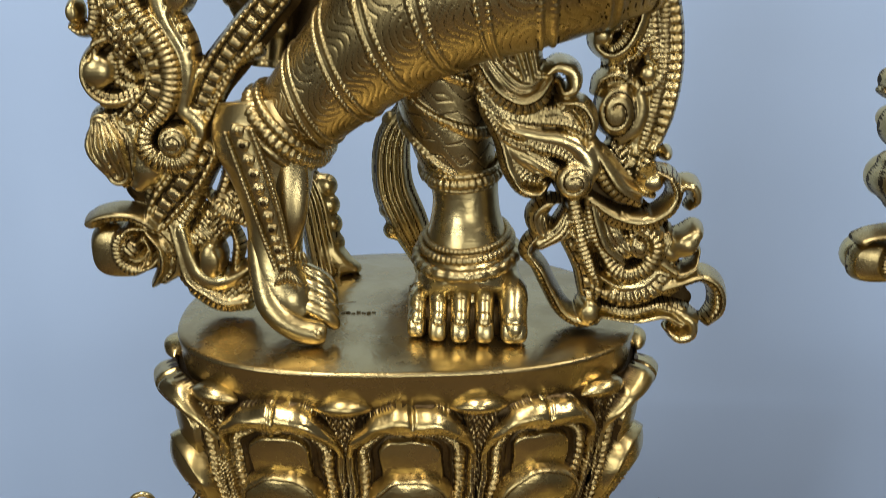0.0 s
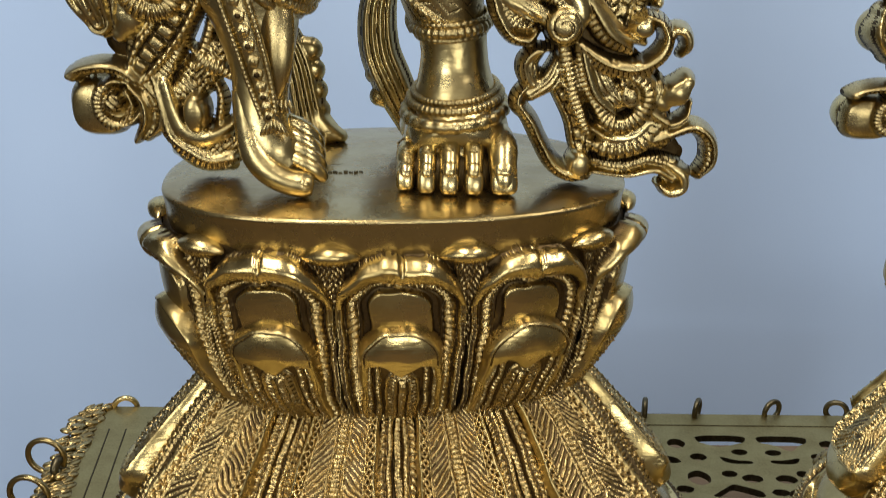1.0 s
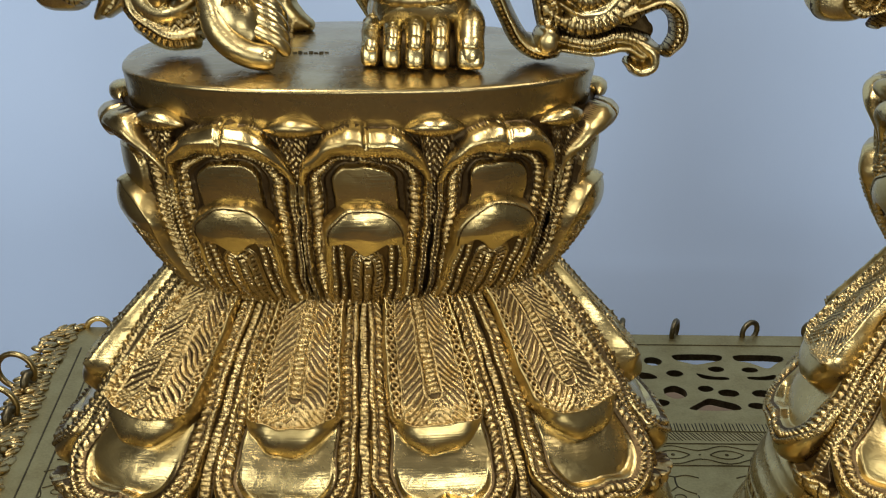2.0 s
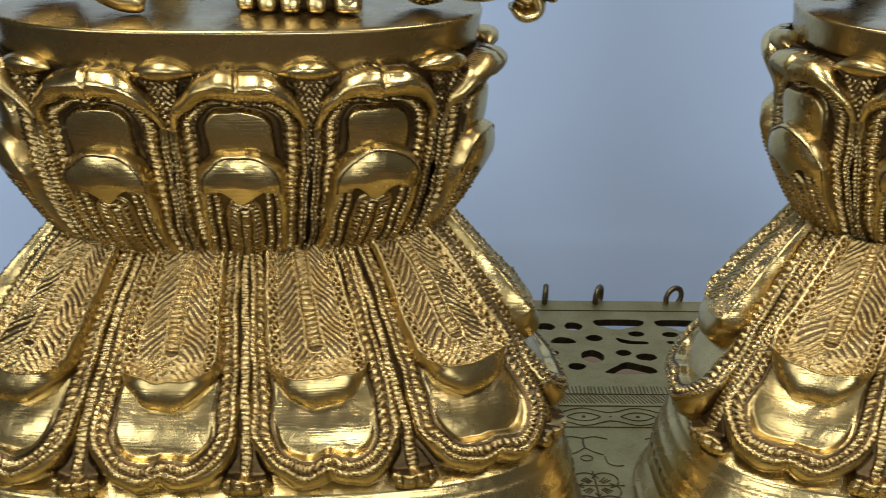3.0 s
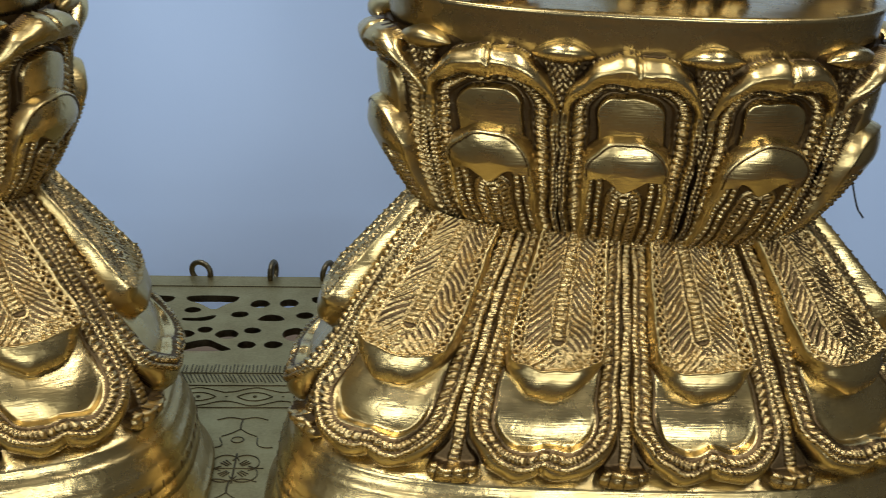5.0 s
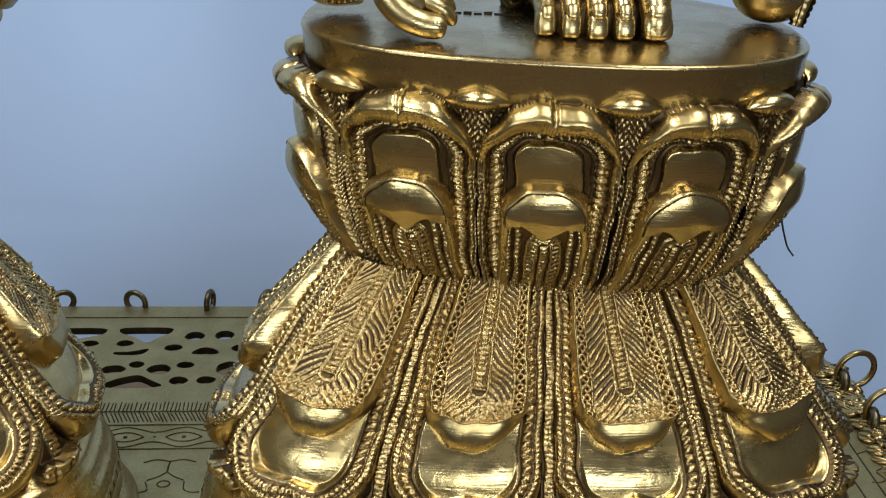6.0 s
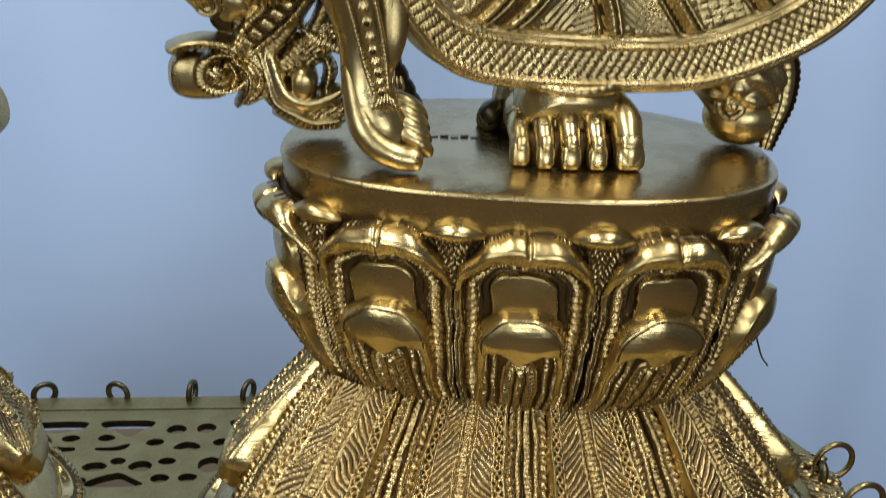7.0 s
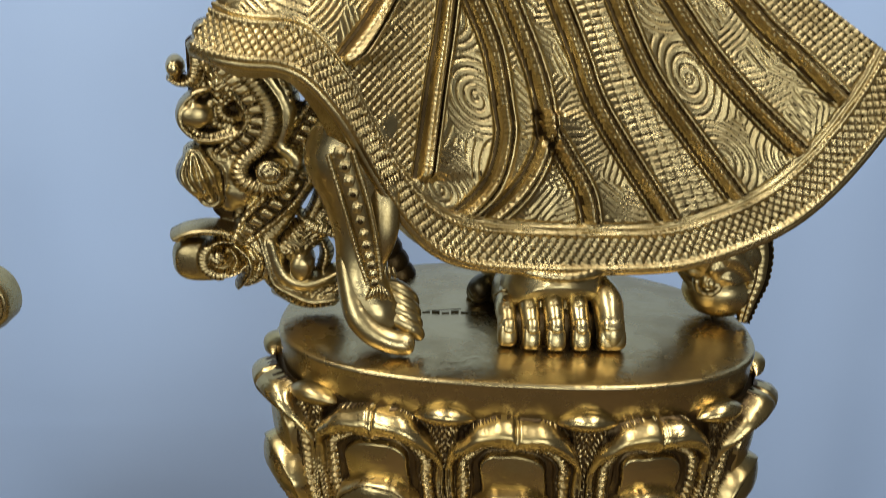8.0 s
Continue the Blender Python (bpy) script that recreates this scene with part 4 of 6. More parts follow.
        # soften the steps a little
        for _ in range(1):
            k = np.pad(h, 1, mode="edge")
            h = np.where(self.out < -0.01, 0.6 * h + 0.1 * (k[:-2, 1:-1] + k[2:, 1:-1] + k[1:-1, :-2] + k[1:-1, 2:]), h)
        inside = self.out < 0
        cell = inside[:-1, :-1] | inside[1:, :-1] | inside[:-1, 1:] | inside[1:, 1:]
        i, j = np.nonzero(cell)
        n = self.X.shape[1]
        quad = np.stack([i * n + j, i * n + j + 1, (i + 1) * n + j + 1, (i + 1) * n + j], -1)
        keep, back = np.unique(quad, return_inverse=True)
        quad = back.reshape(quad.shape)
        face = place(X, y - h, Z).reshape(-1, 3)[keep]
        rear = place(X, y + np.minimum(inner * 1.3, 0.14), Z).reshape(-1, 3)[keep]
        # the back is coloured dark all over, like the recesses
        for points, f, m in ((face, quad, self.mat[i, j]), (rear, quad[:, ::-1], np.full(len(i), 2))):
            g.v.append(points)
            g.f.append(f + g.n)
            g.m.append(m)
            g.n += len(points)


# ---------------------------------------------------------------- the two figures, each one cast piece
def foot_flat(g, x, y, z, wide):
    """A bare standing foot, toes to the viewer: five jointed toes with blunt filed ends, broad instep, heel."""
    k = wide / 0.44
    for off, w, tall in ((-0.192, 0.038, 0.80), (-0.112, 0.036, 0.92), (-0.028, 0.039, 1.0), (0.062, 0.038, 0.97), (0.172, 0.055, 1.02)):
        tx, w, ty = x + off * k, w * k, y + 0.03 * (off < -0.15) + 0.012 * (off < -0.09)
        g.tube([(tx - 0.30 * off, ty + 0.30, z + 0.215), (tx - 0.10 * off, ty + 0.19, z + 0.176 * tall), (tx, ty + 0.115, z + 0.146 * tall), (tx, ty + 0.062, z + 0.106 * tall), (tx + 0.02 * off, ty + 0.034, z + 0.062), (tx + 0.02 * off, ty + 0.030, z + 0.020)],
               [w * 0.8, w * 0.98, w * 1.06, w * 0.98, w * 0.94, w * 0.86], 0, 18)
        # blunt filed tip, nail, creases over the joints
        g.blob((tx + 0.02 * off, ty + 0.022, z + 0.044), (w * 0.96, 0.036, 0.044), 0, (-16, 0, 0), 16, 0.62)
        g.blob((tx, ty + 0.014, z + 0.098 * tall), (w * 0.66, 0.020, 0.030), 0, (-38, 0, 0), 16, 0.75)
        g.tube([(tx - w * 0.72, ty + 0.020, z + 0.094 * tall), (tx - w * 0.4, ty + 0.004, z + 0.072 * tall), (tx + w * 0.4, ty + 0.004, z + 0.072 * tall), (tx + w * 0.72, ty + 0.020, z + 0.094 * tall)], 0.005, 2, 6)
        for up in (0.0, 0.020, 0.068, 0.086):
            g.tube([(tx - w * 0.95, ty + 0.090 + up, z + 0.122 * tall + up * 0.42), (tx, ty + 0.060 + up, z + 0.128 * tall + w * 0.82 + up * 0.40), (tx + w * 0.95, ty + 0.090 + up, z + 0.122 * tall + up * 0.42)], 0.006, 1, 6)
    g.blob((x - 0.01, y + 0.165, z + 0.045), (wide * 0.47, 0.11, 0.085), 2, seg=24, power=0.7)
    g.tube([(x, y + 0.16, z + 0.10), (x, y + 0.24, z + 0.165), (x - 0.005, y + 0.31, z + 0.22), (x - 0.01, y + 0.37, z + 0.34)], [wide * 0.40, wide * 0.46, wide * 0.42, wide * 0.31], 0, 30, squash=0.9)
    g.blob((x, y + 0.34, z + 0.10), (wide * 0.50, 0.24, 0.15), 0, seg=26)
    g.blob((x - 0.04, y + 0.55, z + 0.12), (wide * 0.45, 0.18, 0.14), 0, seg=20)


def ring_band(g, c, axis, r, rad, mat=1, bead=0.35, pitch=0.04, ry=None):
    """An anklet: a beaded ring round an axis."""
    ax = Vector(axis).normalized()
    q = np.array(ax.to_track_quat("Z", "Y").to_matrix())
    a = np.linspace(0, 2 * np.pi, 28, endpoint=False)
    p = np.stack([r * np.cos(a), (ry or r) * np.sin(a), 0 * a], -1) @ q.T + np.asarray(c, float)
    g.tube(p, rad, mat, 8, closed=True, bead=bead, pitch=pitch)


def foot_down(g, at, k):
    """A bare foot resting on its toes, seen on its inner side; at: its great toe's tip, k: its size."""
    f = Geo()
    f.tube([(-0.215, 0.24, 0.86), (-0.205, 0.22, 0.744), (-0.178, 0.20, 0.600), (-0.166, 0.172, 0.445), (-0.168, 0.150, 0.330), (-0.154, 0.120, 0.220), (-0.105, 0.088, 0.135), (-0.050, 0.070, 0.085)],
           [0.150, 0.188, 0.156, 0.115, 0.100, 0.102, 0.096, 0.062], 0, 36, squash=0.85)
    f.blob((-0.275, 0.24, 0.735), (0.118, 0.13, 0.125), 0, seg=24)
    # inner edge of the sole, running into the great toe
    f.tube([(-0.232, 0.14, 0.36), (-0.212, 0.10, 0.245), (-0.182, 0.056, 0.150), (-0.130, 0.024, 0.090), (-0.062, 0.006, 0.056), (0.0, 0.0, 0.046), (0.026, 0.004, 0.040)],
           [0.040, 0.050, 0.056, 0.053, 0.049, 0.046, 0.034], 0, 22)
    f.blob((-0.115, 0.108, 0.145), (0.120, 0.088, 0.108), 0, (0, 25, 0), seg=24)
    f.blob((0.002, -0.036, 0.060), (0.022, 0.010, 0.015), 0, (0, 25, 0), 12)
    for i in range(4):
        f.tube([(-0.085 + 0.004 * i, 0.075 + 0.02 * i, 0.138 + 0.036 * i), (-0.022, 0.052 + 0.022 * i, 0.120 + 0.036 * i), (0.026 - 0.003 * i, 0.044 + 0.025 * i, 0.094 + 0.035 * i), (0.052 - 0.006 * i, 0.050 + 0.027 * i, 0.066 + 0.033 * i), (0.056 - 0.006 * i, 0.056 + 0.027 * i, 0.046 + 0.030 * i)],
               [0.032, 0.033, 0.031, 0.027, 0.019], 0, 14)
    # strap over the instep: notched borders, square bosses, a tassel; a pointed flap beside it
    left = np.array([(-0.296, 0.010, 0.800), (-0.238, 0.012, 0.600), (-0.188, 0.028, 0.415), (-0.145, 0.026, 0.285)])
    right = np.array([(-0.205, 0.006, 0.815), (-0.150, 0.012, 0.630), (-0.112, 0.030, 0.440), (-0.096, 0.030, 0.300)])
    for edge in (left, right):
        f.tube(edge + (0, -0.004, 0), 0.0115, 1, 8, bead=0.45, pitch=0.017)
    mid, _ = smooth_line((left + right) / 2, np.ones(4), 12)
    f.tube((left + right) / 2 + (0, 0.010, 0), [0.046, 0.044, 0.040, 0.028], 1, 12, squash=0.5)
    for i, p in enumerate(mid):
        f.blob(p + (0, -0.008, 0), (0.025 - 0.0006 * i, 0.012, 0.021), 1, (0, 16, 0), 12, 0.5)
        f.blob(p + (0, -0.018, 0), (0.012, 0.006, 0.011), 2 if i % 2 else 0, seg=8)
    for i in range(6):
        f.blob((-0.140 + 0.014 * i, 0.014, 0.262 - 0.006 * abs(i - 2.5)), (0.009, 0.012, 0.030), 1, (0, 12 * (2.5 - i), 0), 8)
    f.tube([(-0.105, 0.150, 0.730), (-0.088, 0.106, 0.640), (-0.082, 0.080, 0.560), (-0.082, 0.062, 0.470), (-0.094, 0.064, 0.385), (-0.098, 0.068, 0.340)], [0.060, 0.062, 0.060, 0.048, 0.030, 0.010], 1, 18, squash=0.6)
    for i in range(4):
        f.blob((-0.100 + 0.018 * i, 0.060, 0.318), (0.009, 0.010, 0.026), 1, (0, 10 * (1.5 - i), 0), 8)
    g.join(f, lambda v: np.asarray(at) + v * k)


def sash_end_relief():
    """Sash end beside the hanging foot: curls, beaded bands and a flower."""
    r = Relief(-2.68, -1.78, 2.11, 3.55, 0.0046)
    r.stroke("fill", 0, [(-2.337, 3.443), (-2.335, 3.288), (-2.283, 3.067), (-2.312, 2.857), (-2.346, 2.704), (-2.308, 2.526), (-2.244, 2.366), (-2.163, 2.274)], [0.090, 0.090, 0.090, 0.100, 0.090, 0.090, 0.080, 0.070])
    r.stroke("fill", 0, [(-1.869, 3.351), (-1.976, 3.232), (-2.063, 3.13), (-2.142, 3.027), (-2.217, 2.858)], [0.068, 0.072, 0.076, 0.072, 0.060])
    r.stroke("fill", 0, [(-2.527, 3.384), (-2.485, 3.207), (-2.471, 3.044), (-2.438, 2.855), (-2.427, 2.637)], [0.040, 0.080, 0.090, 0.090, 0.070])
    r.stroke("band", 0.02, [(-1.889, 3.351), (-1.996, 3.232), (-2.084, 3.12), (-2.15, 3.006), (-2.2, 2.89)], [0.056, 0.061, 0.061, 0.061, 0.051], 0.026)
    r.stroke("cord", 0.02, [(-1.96, 3.152), (-2.044, 3.11), (-2.101, 3.027), (-2.15, 2.922)], 0.025, 0.018)
    r.stroke("plain", 0.05, [(-2.301, 3.444), (-2.294, 3.298), (-2.234, 3.169), (-2.217, 3.067), (-2.241, 2.953), (-2.207, 2.911), (-2.181, 2.863), (-2.212, 2.789)], [0.036, 0.036, 0.038, 0.038, 0.033, 0.036, 0.038, 0.031])
    r.stroke("cord", 0.045, [(-2.261, 3.444), (-2.253, 3.308), (-2.206, 3.189), (-2.197, 3.088), (-2.223, 2.974)], [0.023, 0.025, 0.028, 0.028, 0.020], 0.040)
    r.stroke("band", 0.06, [(-2.48, 3.442), (-2.444, 3.306), (-2.373, 3.208), (-2.325, 3.107), (-2.326, 3.025), (-2.376, 2.957), (-2.442, 2.904)], [0.061, 0.061, 0.061, 0.056, 0.056, 0.051, 0.041], 0.026)
    r.stroke("cord", 0.06, [(-2.525, 3.403), (-2.473, 3.326), (-2.403, 3.257), (-2.358, 3.178), (-2.339, 3.107), (-2.363, 3.035), (-2.409, 2.978)], [0.023, 0.023, 0.023, 0.023, 0.020, 0.020, 0.015], 0.016)
    r.stroke("plain", 0.05, [(-2.547, 3.383), (-2.495, 3.306), (-2.426, 3.227), (-2.389, 3.147), (-2.379, 3.076)], [0.015, 0.018, 0.018, 0.015, 0.013])
    r.stroke("cord", 0.08, [(-2.411, 3.443), (-2.38, 3.307), (-2.31, 3.208), (-2.268, 3.108), (-2.276, 3.005), (-2.314, 2.931), (-2.36, 2.884), (-2.381, 2.83), (-2.361, 2.778), (-2.3, 2.749), (-2.235, 2.767), (-2.199, 2.819)], [0.031, 0.031, 0.033, 0.036, 0.036, 0.033, 0.033, 0.036, 0.041, 0.043, 0.041, 0.025], 0.021)
    r.disc("spiral", 0.1, (-2.271, 2.836), 0.060, 0.060)
    r.stroke("cord", 0.05, [(-2.185, 3.406), (-2.211, 3.328), (-2.244, 3.298), (-2.283, 3.312)], [0.036, 0.036, 0.031, 0.020], 0.020)
    r.disc("plain", 0.06, (-2.229, 3.351), 0.048, 0.060)
    r.stroke("cord", 0.05, [(-2.523, 3.384), (-2.525, 3.286), (-2.548, 3.23), (-2.586, 3.215), (-2.619, 3.233)], [0.025, 0.025, 0.028, 0.025, 0.020], 0.018)
    r.disc("plain", 0.05, (-2.604, 3.285), 0.034, 0.052)
    r.stroke("half", 0.03, [(-2.499, 3.364), (-2.484, 3.296), (-2.503, 3.226), (-2.528, 3.186)], 0.023, 0.018)
    r.stroke("rough", 0.045, [(-2.458, 3.277), (-2.433, 3.217), (-2.433, 3.157)], [0.041, 0.066, 0.046])
    r.disc("plain", 0.06, (-2.534, 3.08), 0.060, 0.064)
    r.stroke("half", 0.06, [(-2.408, 2.997), (-2.478, 2.975), (-2.539, 2.989), (-2.577, 3.043), (-2.578, 3.108), (-2.539, 3.166), (-2.497, 3.19)], [0.023, 0.031, 0.033, 0.033, 0.028, 0.023, 0.015], 0.020)
    r.stroke("cord", 0.055, [(-2.447, 3.136), (-2.444, 3.089), (-2.418, 3.061), (-2.385, 3.055)], [0.015, 0.020, 0.020, 0.015], 0.016)
    r.stroke("cord", 0.05, [(-2.482, 3.136), (-2.478, 3.075), (-2.458, 3.034), (-2.401, 3.024)], [0.015, 0.020, 0.020, 0.015], 0.018)
    r.stroke("flute", 0.055, [(-2.543, 2.896), (-2.527, 2.811), (-2.491, 2.702)], [0.051, 0.097, 0.061])
    r.disc("spiral", 0.075, (-2.519, 2.785), 0.060, 0.088)
    r.stroke("plain", 0.05, [(-2.445, 2.887), (-2.397, 2.802), (-2.392, 2.715), (-2.425, 2.664)], [0.036, 0.051, 0.061, 0.036])
    r.stroke("cord", 0.045, [(-2.484, 2.918), (-2.468, 2.872), (-2.42, 2.866)], [0.023, 0.028, 0.020], 0.018)
    r.stroke("half", 0.03, [(-2.321, 2.749), (-2.359, 2.682), (-2.381, 2.604), (-2.399, 2.548)], [0.031, 0.036, 0.036, 0.025], 0.022)
    r.stroke("band", 0.05, [(-2.17, 2.79), (-2.221, 2.724), (-2.274, 2.65), (-2.328, 2.589), (-2.375, 2.521)], [0.051, 0.071, 0.071, 0.066, 0.051], 0.030)
    r.stroke("cord", 0.04, [(-2.116, 2.806), (-2.165, 2.707), (-2.222, 2.595), (-2.288, 2.504)], 0.028, 0.018)
    r.stroke("cord", 0.03, [(-2.091, 2.708), (-2.129, 2.608), (-2.189, 2.517), (-2.239, 2.436)], 0.031, 0.022)
    r.stroke("rough", 0.02, [(-2.076, 2.597), (-2.146, 2.517), (-2.206, 2.436)], [0.056, 0.076, 0.061])
    r.stroke("cord", 0.05, [(-2.172, 2.607), (-2.122, 2.556), (-2.059, 2.53), (-2.018, 2.497)], [0.020, 0.033, 0.036, 0.025], 0.018)
    r.stroke("plain", 0.05, [(-2.39, 2.57), (-2.376, 2.537), (-2.364, 2.498)], [0.025, 0.033, 0.023])
    r.stroke("half", 0.07, [(-2.628, 2.508), (-2.582, 2.529), (-2.507, 2.541), (-2.435, 2.529), (-2.379, 2.48)], [0.028, 0.033, 0.036, 0.033, 0.020], 0.018)
    r.disc("plain", 0.08, (-2.618, 2.503), 0.028, 0.028)
    r.disc("bud", 0.03, (-2.537, 2.38), 0.116, 0.112)
    r.stroke("cord", 0.085, [(-2.418, 2.484), (-2.478, 2.487), (-2.522, 2.436), (-2.521, 2.366), (-2.472, 2.325), (-2.4, 2.345), (-2.359, 2.406)], [0.015, 0.020, 0.023, 0.023, 0.023, 0.023, 0.015], 0.016)
    r.disc("rough", 0.08, (-2.473, 2.409), 0.034, 0.038)
    r.stroke("half", 0.08, [(-2.414, 2.475), (-2.363, 2.411), (-2.363, 2.336), (-2.405, 2.26)], [0.018, 0.028, 0.031, 0.020], 0.018)
    r.stroke("cord", 0.075, [(-2.429, 2.451), (-2.406, 2.392), (-2.441, 2.321)], [0.015, 0.018, 0.013], 0.016)
    r.stroke("half", 0.05, [(-2.366, 2.48), (-2.311, 2.407), (-2.318, 2.318), (-2.371, 2.265)], [0.020, 0.031, 0.031, 0.020], 0.018)
    r.stroke("half", 0.05, [(-2.326, 2.492), (-2.304, 2.389), (-2.281, 2.283), (-2.211, 2.22), (-2.136, 2.183), (-2.046, 2.192)], [0.028, 0.033, 0.036, 0.036, 0.038, 0.031], 0.020)
    r.stroke("plain", 0.06, [(-2.283, 2.481), (-2.264, 2.389), (-2.231, 2.31), (-2.167, 2.274), (-2.095, 2.294), (-2.038, 2.332)], [0.023, 0.028, 0.033, 0.036, 0.033, 0.025])
    r.stroke("rough", 0.03, [(-2.254, 2.236), (-2.144, 2.226), (-2.054, 2.252)], [0.036, 0.056, 0.056])
    r.stroke("plain", 0.02, [(-2.267, 2.212), (-2.171, 2.159), (-2.06, 2.156)], [0.023, 0.031, 0.025])
    r.disc("plain", 0.09, (-2.167, 2.377), 0.048, 0.074)
    r.stroke("cord", 0.03, [(-2.094, 2.484), (-2.077, 2.415), (-2.093, 2.334)], [0.020, 0.028, 0.023], 0.022)
    return r


def upright_sash_relief():
    """Sash that rises behind the standing leg."""
    r = Relief(-0.81, -0.41, 2.56, 3.55, 0.0046)
    r.stroke("fill", 0, [(-0.56, 3.454), (-0.564, 3.297), (-0.548, 3.034), (-0.578, 2.821), (-0.615, 2.645)], [0.072, 0.076, 0.080, 0.076, 0.060])
    r.stroke("fill", 0, [(-0.683, 3.216), (-0.666, 2.948), (-0.606, 2.733), (-0.624, 2.622)], [0.048, 0.060, 0.052, 0.044])
    r.stroke("plain", 0.03, [(-0.6, 3.453), (-0.595, 3.337), (-0.556, 3.137), (-0.555, 2.928), (-0.589, 2.799), (-0.616, 2.667)], [0.028, 0.031, 0.033, 0.033, 0.031, 0.025])
    r.stroke("cord", 0.04, [(-0.525, 3.454), (-0.488, 3.298), (-0.472, 3.178), (-0.47, 3.055), (-0.486, 2.929), (-0.504, 2.833)], [0.031, 0.036, 0.038, 0.038, 0.036, 0.023], 0.034)
    r.stroke("cord", 0.05, [(-0.56, 3.454), (-0.531, 3.337), (-0.514, 3.198), (-0.519, 3.055), (-0.545, 2.907), (-0.567, 2.81)], [0.023, 0.025, 0.025, 0.025, 0.025, 0.020], 0.018)
    r.stroke("cord", 0.05, [(-0.6, 3.453), (-0.571, 3.337), (-0.56, 3.238), (-0.54, 3.137)], 0.023, 0.022)
    r.stroke("half", 0.06, [(-0.597, 3.415), (-0.607, 3.337), (-0.622, 3.257), (-0.657, 3.184), (-0.708, 3.155), (-0.754, 3.183), (-0.77, 3.236)], [0.031, 0.036, 0.038, 0.038, 0.036, 0.031, 0.020], 0.020)
    r.disc("plain", 0.07, (-0.74, 3.216), 0.040, 0.038)
    r.stroke("cord", 0.06, [(-0.641, 3.414), (-0.646, 3.326), (-0.666, 3.265), (-0.705, 3.236)], [0.020, 0.023, 0.023, 0.015], 0.018)
    r.stroke("cord", 0.05, [(-0.571, 3.278), (-0.592, 3.181), (-0.649, 3.127), (-0.718, 3.118)], [0.018, 0.023, 0.023, 0.015], 0.018)
    r.disc("plain", 0.07, (-0.571, 3.085), 0.032, 0.032)
    r.stroke("cord", 0.06, [(-0.639, 3.099), (-0.628, 3.053), (-0.593, 3.027), (-0.548, 3.034), (-0.52, 3.071)], [0.015, 0.020, 0.023, 0.020, 0.015], 0.018)
    r.disc("spiral", 0.05, (-0.674, 2.944), 0.080, 0.108)
    r.stroke("half", 0.055, [(-0.749, 3.01), (-0.731, 3.056), (-0.682, 3.074), (-0.636, 3.049)], [0.020, 0.028, 0.028, 0.018], 0.018)
    r.stroke("plain", 0.06, [(-0.615, 3.054), (-0.585, 2.97), (-0.599, 2.885), (-0.646, 2.837)], [0.018, 0.028, 0.028, 0.018])
    r.stroke("band", 0.03, [(-0.551, 2.854), (-0.595, 2.766), (-0.621, 2.645)], [0.041, 0.046, 0.041], 0.026)
    r.stroke("cord", 0.04, [(-0.516, 2.833), (-0.542, 2.734), (-0.572, 2.645)], [0.025, 0.031, 0.023], 0.024)
    r.stroke("rough", 0.03, [(-0.659, 2.831), (-0.664, 2.755), (-0.648, 2.666)], [0.036, 0.056, 0.041])
    r.disc("plain", 0.06, (-0.474, 2.779), 0.028, 0.032)
    r.disc("plain", 0.06, (-0.522, 2.804), 0.026, 0.026)
    return r


